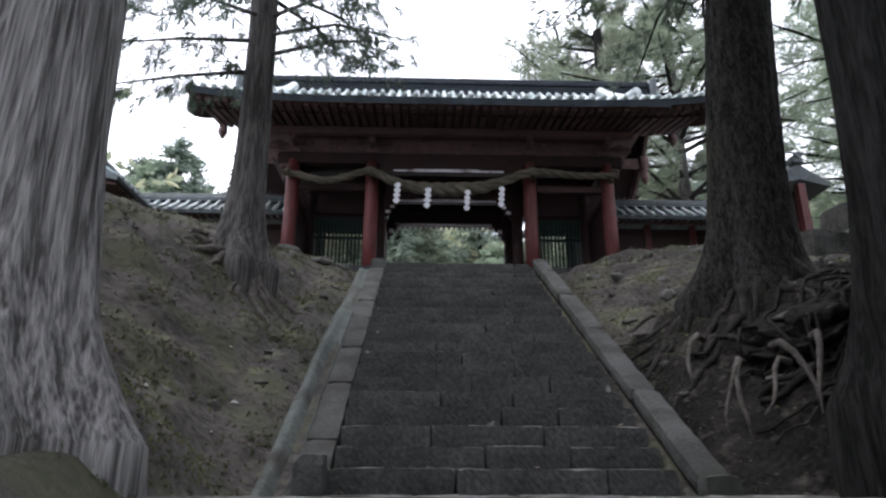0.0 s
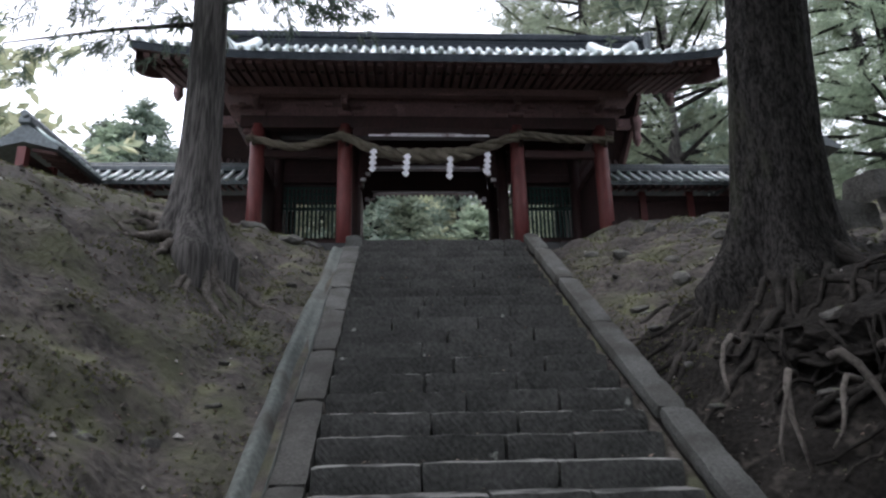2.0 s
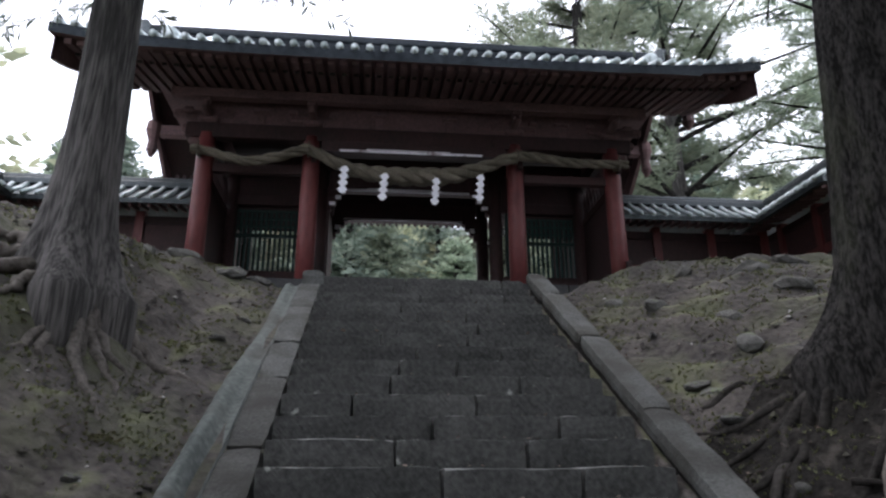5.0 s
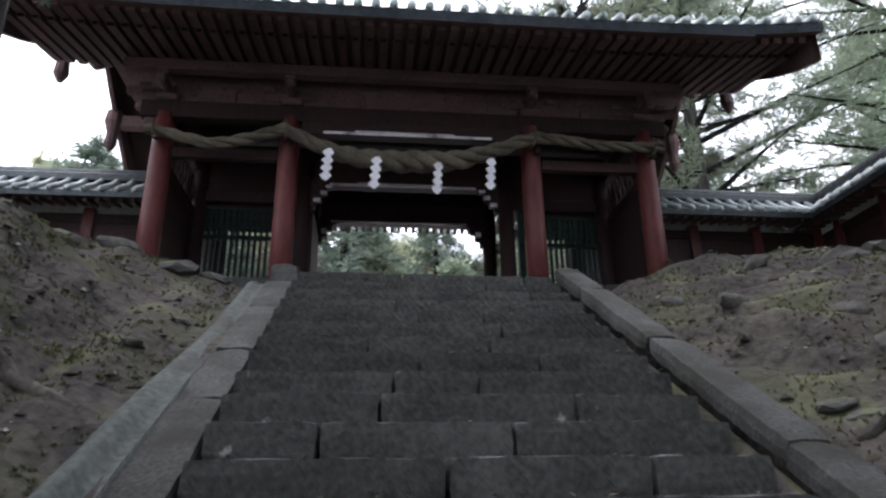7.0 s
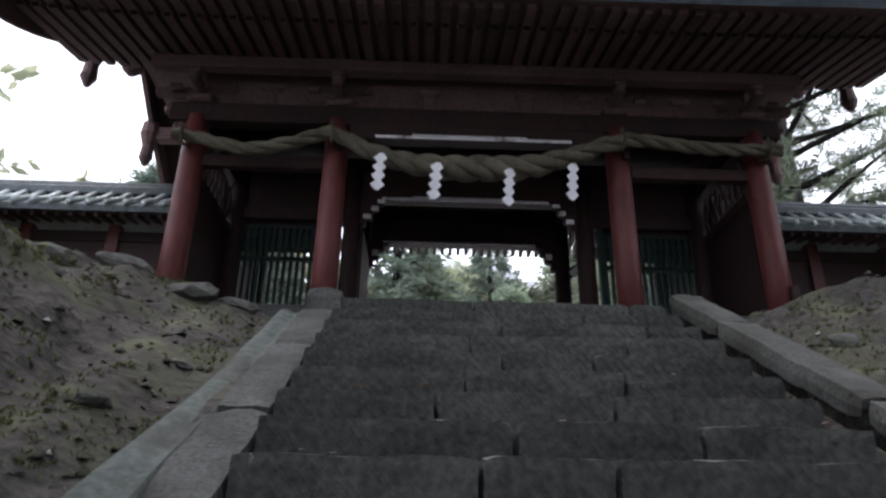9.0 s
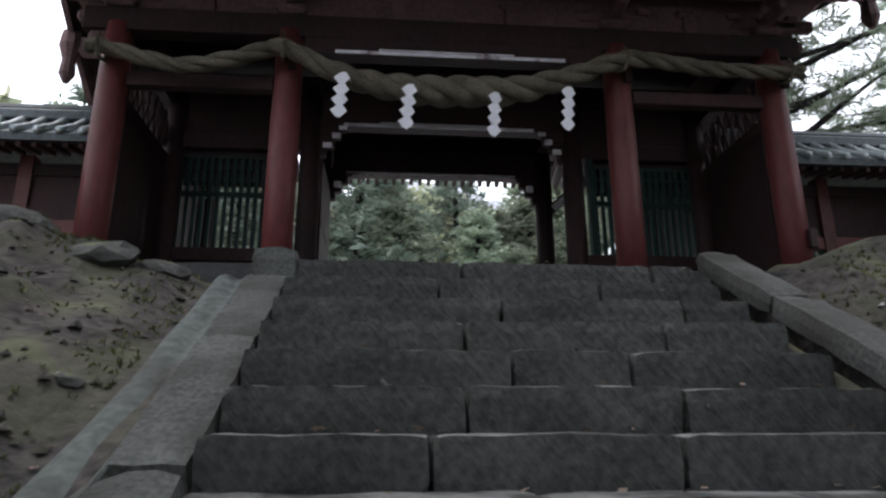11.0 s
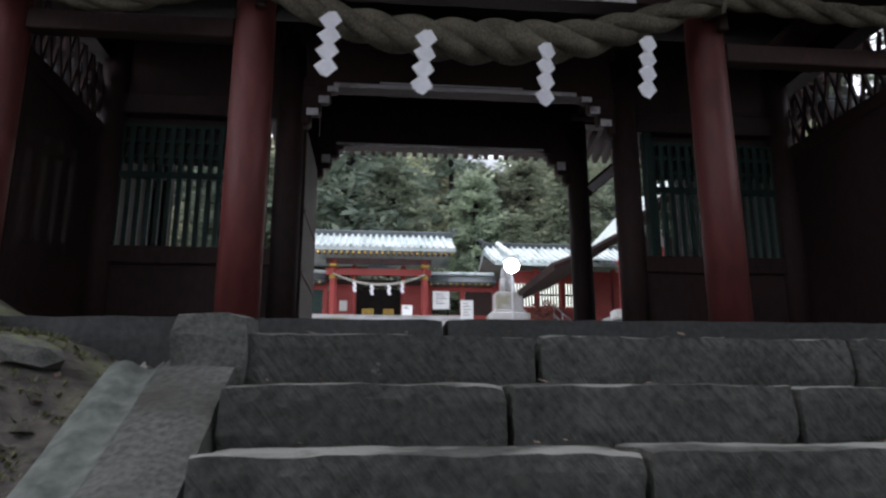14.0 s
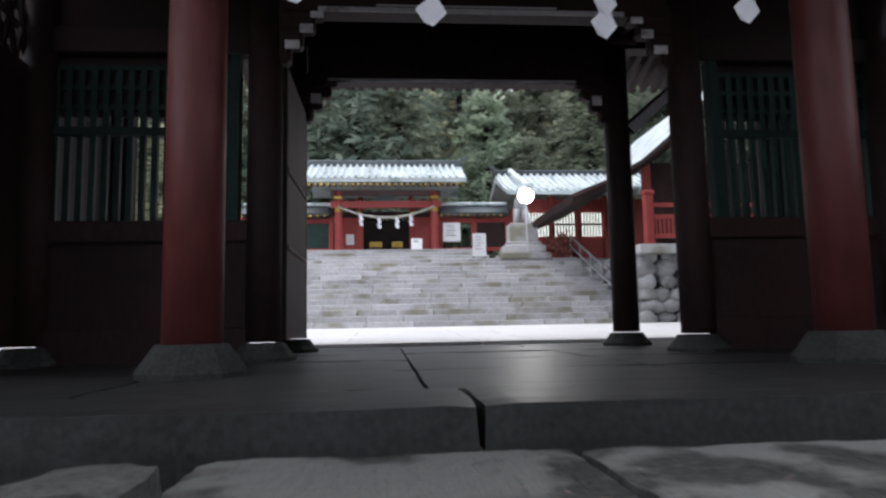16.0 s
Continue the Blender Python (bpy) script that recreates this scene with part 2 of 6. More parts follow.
PAPER = mottled("white_paper", (0.72, 0.71, 0.76), (0.82, 0.81, 0.86), 3, 20, 0.7, 0.05, vary=0.03)
BARK = mottled("cedar_bark", (0.07, 0.066, 0.064), (0.33, 0.315, 0.31), 11, 45, 0.95, 1.0, stretch=(1, 1, 0.035), sharp=(0.4, 0.6), spots=(0.13, 0.135, 0.1), spot_scale=0.8, spot_edge=(0.6, 0.75), vary=0.1, bump_dist=0.05)
# Canopy shade is put into this near-black bark.
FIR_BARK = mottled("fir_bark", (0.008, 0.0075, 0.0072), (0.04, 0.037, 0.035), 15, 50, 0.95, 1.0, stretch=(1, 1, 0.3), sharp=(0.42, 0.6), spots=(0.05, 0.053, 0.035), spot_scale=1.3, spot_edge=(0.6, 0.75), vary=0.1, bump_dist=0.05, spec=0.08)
GREY_BARK = mottled("grey_bark", (0.027, 0.025, 0.0235), (0.105, 0.097, 0.092), 12, 50, 0.95, 1.0, stretch=(1, 1, 0.07), sharp=(0.42, 0.58), vary=0.1, bump_dist=0.04)
# Second cedar bark, darkened to hold the shade beside the landing.
SHADED_BARK = mottled("shaded_bark", (0.006, 0.0058, 0.0055), (0.022, 0.021, 0.02), 14, 50, 0.95, 1.0, stretch=(1, 1, 0.1), sharp=(0.42, 0.6), vary=0.1, bump_dist=0.04, spec=0.08)
ROOT = mottled("bare_root", (0.04, 0.034, 0.03), (0.13, 0.115, 0.102), 5, 30, 0.95, 0.8, vary=0.25, bump_dist=0.02)
ROCK = mottled("mossy_rock", (0.04, 0.039, 0.036), (0.13, 0.127, 0.118), 3, 30, 0.92, 0.7, up=(0.1, 0.12, 0.05), vary=0.25, bump_dist=0.02)
WALL_ROCK = mottled("pale_wall_rock", (0.17, 0.17, 0.17), (0.34, 0.34, 0.34), 3, 30, 0.9, 0.5, vary=0.2)
COURT_STONE = mottled("court_stair_stone", (0.33, 0.323, 0.33), (0.5, 0.49, 0.5), 1.0, 18, 0.88, 0.3, spots=(0.23, 0.22, 0.17), spot_scale=0.9, spot_edge=(0.52, 0.64), vary=0.15)
# Hillside and pine foliage is lightened: haze is put into the leaf colours.
HILL_FIR = leafy("hillside_fir_needles", (0.1, 0.135, 0.11), (0.22, 0.26, 0.2), 0.45)
NEEDLE = leafy("pine_needles", (0.15, 0.19, 0.14), (0.33, 0.38, 0.27), 0.5)
FIR = leafy("fir_needles", (0.055, 0.08, 0.062), (0.135, 0.17, 0.125), 0.4)
LEAF = leafy("autumn_leaves", (0.25, 0.28, 0.19), (0.46, 0.46, 0.31), 0.5)
TUFT = leafy("bank_plants", (0.05, 0.058, 0.026), (0.125, 0.13, 0.06), 0.3)
# Roots of the right bank, with its shade mixed into their colour.
SHADED_ROOT = mottled("shaded_root", (0.012, 0.0108, 0.0098), (0.04, 0.036, 0.033), 5, 30, 0.95, 0.8, vary=0.4, bump_dist=0.02, spec=0.08)
# Haze is mixed into this pale grey slope colour.
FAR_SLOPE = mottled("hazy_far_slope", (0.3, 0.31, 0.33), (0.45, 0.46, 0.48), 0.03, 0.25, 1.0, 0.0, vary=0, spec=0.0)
# Humus with the shade of trunk and overhang put into its colour.
SHADED_HUMUS = mottled("shaded_humus", (0.006, 0.0055, 0.005), (0.023, 0.0205, 0.0185), 2.5, 20, 0.95, 1.0, spots=(0.062, 0.055, 0.048), spot_scale=4.5, spot_edge=(0.58, 0.72), vary=0.1, bump_dist=0.05, spec=0.08)
PEBBLE = mottled("pale_pebble", (0.16, 0.155, 0.145), (0.3, 0.29, 0.275), 6, 40, 0.9, 0.3)
RIDGE_CASE = mottled("dark_ridge_casing", (0.012, 0.015, 0.019), (0.035, 0.042, 0.05), 1.5, 18, 0.8, 0.15, spec=0.15)
LITTER = leafy("fallen_leaves", (0.07, 0.05, 0.037), (0.2, 0.15, 0.112), 0.1)
# Near-black that carries the gloom of unlit interiors in its colour.
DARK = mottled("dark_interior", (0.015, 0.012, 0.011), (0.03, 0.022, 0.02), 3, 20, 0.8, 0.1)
METAL = mottled("steel_tube", (0.4, 0.4, 0.42), (0.55, 0.55, 0.57), 5, 40, 0.35, 0.05, metal=0.8)
SIGN = mottled("white_sign_board", (0.72, 0.72, 0.72), (0.82, 0.82, 0.82), 4, 30, 0.5, 0.05)
INK = mottled("faded_ink", (0.12, 0.12, 0.14), (0.2, 0.2, 0.22), 8, 40, 0.7, 0.05)
ORANGE_LEAF = leafy("orange_shrub_leaves", (0.3, 0.14, 0.08), (0.5, 0.3, 0.2), 0.3)


def glow(name, colour, strength):
    m, n, l, b = shader(name)
    b.inputs["Emission Color"].default_value = (*colour, 1)
    b.inputs["Emission Strength"].default_value = strength
    return m


# Window paper is given a glow to look sky-bright under its eave.
GLOW_PAPER = glow("glowing_window_paper", (0.95, 1.0, 0.92), 0.75)
LAMP_GLOW = glow("lit_lamp_glass", (1.0, 0.97, 0.92), 80)


# ---------------------------------------------------------------- mesh helpers
def mesh_of(name, bm, material, flat=True):
    me = bpy.data.meshes.new(name)
    bmesh.ops.recalc_face_normals(bm, faces=bm.faces)
    bm.to_mesh(me)
    bm.free()
    me.materials.append(material)
    if not flat:
        me.shade_smooth()
    return me


def part(name, bm, material, parent=None, label="", smooth_shade=False):
    ob = new(name, mesh_of(name, bm, material, not smooth_shade))
    ob.parent = parent
    return tagged(ob, label)


def shared(name, me, parent, m=None, label=""):
    ob = new(name, me)
    ob.parent = parent
    if m is not None:
        ob.matrix_basis = m
    return tagged(ob, label)


def thing(name, label, category, at=(0, 0, 0), group="", kind=""):
    ob = new(name)
    ob.empty_display_size = 0.2
    ob.location = at
    return tagged(ob, label, category, group, kind)


def box(bm, x0, x1, y0, y1, z0, z1, bevel=0.0):
    r = bmesh.ops.create_cube(bm, size=1.0, matrix=Matrix.LocRotScale(((x0 + x1) / 2, (y0 + y1) / 2, (z0 + z1) / 2), None, (x1 - x0, y1 - y0, z1 - z0)))
    if bevel:
        bmesh.ops.bevel(bm, geom=list({e for v in r["verts"] for e in v.link_edges}), offset=bevel, segments=1, affect="EDGES")
    return r["verts"]


def boxed(*a, bevel=0.0):
    bm = bmesh.new()
    box(bm, *a, bevel=bevel)
    return bm


def beam(bm, a, b, w, h, roll_up=(0, 0, 1)):
    """A square bar from a to b, w wide and h high."""
    a, b = Vector(a), Vector(b)
    d = (b - a).normalized()
    side = d.cross(Vector(roll_up)).normalized()
    up = side.cross(d)
    vs = [bm.verts.new(p + side * (sx * w / 2) + up * (sz * h / 2)) for p in (a, b) for sx, sz in ((-1, -1), (1, -1), (1, 1), (-1, 1))]
    for q in ((0, 1, 2, 3), (7, 6, 5, 4), (0, 4, 5, 1), (1, 5, 6, 2), (2, 6, 7, 3), (3, 7, 4, 0)):
        bm.faces.new([vs[i] for i in q])


def tube(bm, pts, radii, seg=8, wobble=None, cap=True):
    """A round bar along points; wobble(i, angle) scales the radius."""
    pts = [Vector(p) for p in pts]
    rings = []
    ref = Vector((0, 0, 1)) if abs((pts[-1] - pts[0]).normalized().z) < 0.9 else Vector((1, 0, 0))
    for i, p in enumerate(pts):
        d = (pts[min(i + 1, len(pts) - 1)] - pts[max(i - 1, 0)]).normalized()
        s = d.cross(ref).normalized()
        u = s.cross(d)
        ring = []
        for k in range(seg):
            a = 2 * math.pi * k / seg
            r = radii[i] * (wobble(i, a) if wobble else 1)
            ring.append(bm.verts.new(p + (s * math.cos(a) + u * math.sin(a)) * r))
        rings.append(ring)
    for r0, r1 in zip(rings, rings[1:]):
        for k in range(seg):
            bm.faces.new((r0[k], r0[(k + 1) % seg], r1[(k + 1) % seg], r1[k]))
    if cap:
        bm.faces.new(rings[0][::-1])
        bm.faces.new(rings[-1])
    return rings


def lathe(bm, profile, seg=24, at=(0, 0, 0)):
    """A turned shape from (radius, height) pairs."""
    rings = [[bm.verts.new((at[0] + r * math.cos(2 * math.pi * k / seg), at[1] + r * math.sin(2 * math.pi * k / seg), at[2] + z)) for k in range(seg)] for r, z in profile]
    for r0, r1 in zip(rings, rings[1:]):
        for k in range(seg):
            bm.faces.new((r0[k], r0[(k + 1) % seg], r1[(k + 1) % seg], r1[k]))
    bm.faces.new(rings[0][::-1])
    bm.faces.new(rings[-1])


def rough_block(w, d, h, rng, cell=0.09, amp=0.012, round_edge=0.018):
    """A hewn stone: a box of small faces with uneven, worn edges; its origin is the middle of the top's front edge."""
    bm = bmesh.new()
    nx, ny, nz = max(2, round(w / cell)), max(2, round(d / cell)), max(2, round(h / cell))
    bmesh.ops.create_cube(bm, size=1.0)
    faces = list(bm.faces)
    bm.free()
    bm = bmesh.new()
    cache = {}
    seed = rng.random() * 50

    def vert(i, j, k):
        if (i, j, k) not in cache:
            p = Vector((i / nx * w - w / 2, j / ny * d, k / nz * h - h))
            edge = sum((i in (0, nx), j in (0, ny), k in (0, nz)))
            c = Vector((0, d / 2, -h / 2))
            pull = round_edge * (edge - 1) * (0.6 + 0.8 * rng.random()) if edge > 1 else 0
            if pull:
                q = Vector((math.copysign(1, p.x) if i in (0, nx) else 0, (1 if j == ny else -1) if j in (0, ny) else 0, (1 if k == nz else -1) if k in (0, nz) else 0))
                p -= q * pull * 0.6
            v = noise.noise_vector((p.x * 4 + seed, p.y * 4, p.z * 4 + seed)) * amp + noise.noise_vector((p.x * 14 + seed, p.y * 14, p.z * 14)) * amp * 0.6
            cache[(i, j, k)] = bm.verts.new(p + v)
        return cache[(i, j, k)]

    for i in range(nx):
        for j in range(ny):
            bm.faces.new((vert(i, j, nz), vert(i + 1, j, nz), vert(i + 1, j + 1, nz), vert(i, j + 1, nz)))
        for k in range(nz):
            bm.faces.new((vert(i, 0, k), vert(i + 1, 0, k), vert(i + 1, 0, k + 1), vert(i, 0, k + 1)))
    for j in range(ny):
        for k in range(nz):
            bm.faces.new((vert(0, j, k), vert(0, j, k + 1), vert(0, j + 1, k + 1), vert(0, j + 1, k)))
            bm.faces.new((vert(nx, j, k), vert(nx, j + 1, k), vert(nx, j + 1, k + 1), vert(nx, j, k + 1)))
    return bm


def boulder(r, rng, flatten=0.6, sub=2):
    bm = bmesh.new()
    bmesh.ops.create_icosphere(bm, subdivisions=sub, radius=1.0)
    s = rng.random() * 80
    for v in bm.verts:
        p = v.co.copy()
        k = 1 + 0.35 * noise.noise((p.x * 1.3 + s, p.y * 1.3, p.z * 1.3)) + 0.15 * noise.noise((p.x * 3 + s, p.y * 3, p.z * 3))
        v.co = Vector((p.x * k * r, p.y * k * r * (0.7 + 0.3 * math.sin(s)), p.z * k * r * flatten))
    return bm

# ---------------------------------------------------------------- ground
def axis_lines(fine0, fine1, step, far0, far1):
    v = list(np.arange(fine0, fine1 + 1e-6, step))
    g, p = step * 1.6, fine1
    while p < far1:
        p += g
        g *= 1.25
        v.append(p)
    g, p = step * 1.6, fine0
    while p > far0:
        p -= g
        g *= 1.25
        v.insert(0, p)
    return v


def build_ground():
    xs, ys = axis_lines(-6.5, 8.0, 0.06, -500, 500), axis_lines(2.0, 13.0, 0.06, -400, 900)
    verts = [(x, y, ground_z(x, y)) for y in ys for x in xs]
    n = len(xs)
    faces = [(j * n + i, j * n + i + 1, (j + 1) * n + i + 1, (j + 1) * n + i) for j in range(len(ys) - 1) for i in range(n - 1)]
    me = bpy.data.meshes.new("ground")
    me.from_pydata(verts, [], faces)
    me.materials.append(SOIL)
    me.materials.append(SHADED_HUMUS)
    # bare humus of the slipped lower bank, darkened to carry the trees' shade
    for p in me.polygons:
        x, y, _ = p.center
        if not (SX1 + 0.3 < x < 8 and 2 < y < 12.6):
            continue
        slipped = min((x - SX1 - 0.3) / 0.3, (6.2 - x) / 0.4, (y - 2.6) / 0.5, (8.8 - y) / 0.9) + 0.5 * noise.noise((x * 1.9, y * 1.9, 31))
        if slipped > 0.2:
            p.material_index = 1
    me.shade_smooth()
    return tagged(new("ground", me), "dark earth banks with moss and fallen needles", "ground", kind="structure")


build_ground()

# ---------------------------------------------------------------- stone stair
JOINTS = {1: (0.63, 1.85), 2: (0.46, 1.4), 3: (0.77, 1.75), 4: (0.54, 1.5), 5: (0.70, 1.215), 6: (0.47, 1.29), 7: (0.32, 1.14), 8: (0.64, 1.4), 9: (0.47, 0.96),
          10: (0.39, 1.43), 11: (0.11, 1.03), 12: (0.68, 1.57), 13: (0.41, 1.27), 14: (0.68, 1.53), 15: (0.4, 1.2), 16: (0.73, 1.5), 17: (0.43, 1.1), 18: (0.95, 1.45),
          19: (0.33, 1.26), 20: (0.75, 1.4), 21: (0.5, 1.6), 22: (0.2, 0.9, 1.7)}


def build_stair():
    rng = random.Random(4)
    stair = thing("stone_stair", "long flight of worn dark stone steps with mossy side slabs", "stairs", (0.86, FOOT_Y, 0))
    inv = Matrix.Translation(-stair.location)
    for k in range(1, STEPS + 1):
        cuts = [SX0, *JOINTS[k], SX1 - 0.005]
        for a, b in zip(cuts, cuts[1:]):
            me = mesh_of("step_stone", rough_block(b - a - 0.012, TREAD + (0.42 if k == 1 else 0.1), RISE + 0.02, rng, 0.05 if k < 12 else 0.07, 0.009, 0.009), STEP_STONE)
            y, z = TOP_Y - k * TREAD, (STEPS - k) * RISE
            shared("step_stone", me, stair, inv @ pose((a + b) / 2, y + rng.uniform(-0.012, 0.012), z + rng.uniform(-0.007, 0.007), rng.uniform(-0.5, 0.3), 0, rng.uniform(-0.35, 0.35)))
    # lower flight, under the camera at the start
    for k in range(1, 12):
        cuts = [SX0, rng.uniform(0.1, 0.7), rng.uniform(1.1, 1.7), SX1]
        for a, b in zip(cuts, cuts[1:]):
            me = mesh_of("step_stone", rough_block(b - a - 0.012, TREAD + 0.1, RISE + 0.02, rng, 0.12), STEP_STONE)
            shared("step_stone", me, stair, inv @ pose((a + b) / 2, LOW_Y - (k - 1) * 0.31, -(k - 1) * RISE, 0, 0, rng.uniform(-0.4, 0.4)))
    # landing slabs
    for i in range(4):
        for j in range(4):
            x0, y0 = -1.3 + i * 1.1, LOW_Y + 0.36 + j * 0.59
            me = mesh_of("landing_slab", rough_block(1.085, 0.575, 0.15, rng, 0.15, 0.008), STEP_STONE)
            shared("landing_slab", me, stair, inv @ pose(x0 + 0.54, y0, rng.uniform(-0.008, 0.004)))
    slope = math.degrees(math.atan2(RISE, TREAD))
    length = math.hypot(TOP_Y - 0.25 - FOOT_Y, (STEPS - 1) * RISE)
    # flat slabs along both edges of the flight
    for side, x, over, wide in ((-1, SX0 - 0.13, -0.085, 0.26), (1, SX1 + 0.15, 0.1, 0.24)):
        p = 0.0
        while p < length - (0.35 if side < 0 else 0.1):
            seg = min(rng.uniform(0.75, 1.25) if side < 0 else rng.uniform(1.3, 1.9), length - p)
            # the lower left slabs get a darker stone
            me = mesh_of("side_slab", rough_block(wide, seg - 0.008, 0.3 if side < 0 else 0.13, rng, 0.09, 0.009, 0.014), DARK_SIDE_STONE if side < 0 and p < 4.2 else RAMP_STONE)
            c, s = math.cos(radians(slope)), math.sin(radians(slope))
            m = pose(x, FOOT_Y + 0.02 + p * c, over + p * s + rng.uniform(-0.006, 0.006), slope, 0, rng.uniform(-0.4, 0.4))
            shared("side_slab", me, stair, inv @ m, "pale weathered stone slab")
            p += seg
    # added dark strip that stands in for the shade beneath the right slab
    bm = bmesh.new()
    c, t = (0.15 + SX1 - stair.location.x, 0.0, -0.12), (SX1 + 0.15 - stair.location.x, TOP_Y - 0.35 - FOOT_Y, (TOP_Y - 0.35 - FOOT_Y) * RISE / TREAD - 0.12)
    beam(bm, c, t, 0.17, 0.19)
    part("slab_footing", bm, SHADED_HUMUS, stair, "added dark strip for the shade under the raised slab")
    # end blocks at the foot and the head
    for x, y, z, w, d, h in ((SX0 - 0.11, FOOT_Y + 0.1, 0.28, 0.24, 0.3, 0.5), (SX1 + 0.15, FOOT_Y - 0.1, 0.14, 0.26, 0.2, 0.4), (SX0 - 0.1, TOP_Y - 0.33, 3.86, 0.27, 0.32, 0.6)):
        me = mesh_of("end_block", rough_block(w, d, h, rng, 0.09, 0.012), RAMP_STONE)
        shared("end_block", me, stair, inv @ pose(x, y, z), "squared stone end block")
    # drain beyond the slab: its rounded outer lip flattens out higher up
    bm = bmesh.new()
    x0, rows = SX0 - 0.262, []
    for i in range(61):
        y = FOOT_Y - 0.3 + i / 60 * (TOP_Y - FOOT_Y + 0.05)
        z = max(0.02, (y - FOOT_Y) * RISE / TREAD) - 0.1
        lip = 1 - 0.8 * smooth(8.0, 9.6, y)
        z -= 0.05 * smooth(9.0, 10.5, y)
        w = 0.17 - 0.05 * smooth(9.0, 11.0, y)
        prof = [(0.0, 0.02), (0.025, -0.05 * lip), (w * 0.4, -0.07 * lip), (w * 0.62, -0.02 * lip), (w * 0.8, 0.05 * lip), (w, 0.075 * lip), (w + 0.045, 0.05 * lip), (w + 0.07, -0.03), (w + 0.08, -0.22), (0.0, -0.24)]
        rows.append([bm.verts.new((x0 - (u + 0.016 * noise.noise((y * 1.6, u * 5, 1))) - stair.location.x, y - stair.location.y, z + v + 0.018 * noise.noise((y * 2.4, u * 6, 5)))) for u, v in prof])
    for r0, r1 in zip(rows, rows[1:]):
        for k in range(len(prof)):
            q = (k + 1) % len(prof)
            bm.faces.new((r0[k], r0[q], r1[q], r1[k]))
    bm.faces.new(rows[0])
    bm.faces.new(rows[-1])
    part("drain_channel", bm, GUTTER, stair, "pale green-grey concrete drain channel", True)
    # platform edge stones under the gate
    xs = [-4.6, -2.4, 0.36, 2.9, 6.0]
    for a, b in zip(xs, xs[1:]):
        me = mesh_of("platform_stone", rough_block(b - a - 0.008, 0.62, 0.32, rng, 0.1, 0.005, 0.007), FLOOR_STONE)
        shared("platform_stone", me, stair, inv @ pose((a + b) / 2, EDGE_Y + rng.uniform(-0.006, 0.006), TOP_Z + rng.uniform(-0.004, 0.004)))
    return stair


build_stair()

rngf = random.Random(9)
gate_floor = thing("floor_gate", "grey stone slab floor under the gate", "floor", (GC, 15.5, TOP_Z), kind="structure")
for i in range(7):
    for j in range(5):
        x0, y0 = -3.6 + i * 1.28, EDGE_Y + 0.625 + j * 1.13
        me = mesh_of("floor_slab", rough_block(1.27, 1.12, 0.2, rngf, 0.2, 0.004, 0.006), FLOOR_STONE)
        shared("floor_slab", me, gate_floor, Matrix.Translation(-gate_floor.location) @ pose(x0 + 0.64, y0, TOP_Z - 0.006 + rngf.uniform(-0.003, 0.003)))

# ---------------------------------------------------------------- roofs
def roof_height(u):
    """Height above the eave at the run u (0 eave, 1 ridge) of the gate's roof: a hollow curve."""
    return 2.25 * (0.68 * u + 0.32 * u * u)


def gate_roof_z(x, y):
    dx, dy = abs(x - GC), abs(y - RIDGE_Y)
    run = (RIDGE_Y - EAVE_Y - dy) / (RIDGE_Y - EAVE_Y)
    side = (EAVE_HALF - dx) / (RIDGE_Y - EAVE_Y)
    u = run
    u = max(0.0, u)
    lift = 0.2 * (dx / EAVE_HALF) ** 5 * max(0.0, 1 - 1.6 * u) * (dy / (RIDGE_Y - EAVE_Y)) ** 3
    return 7.35 + roof_height(u) + lift


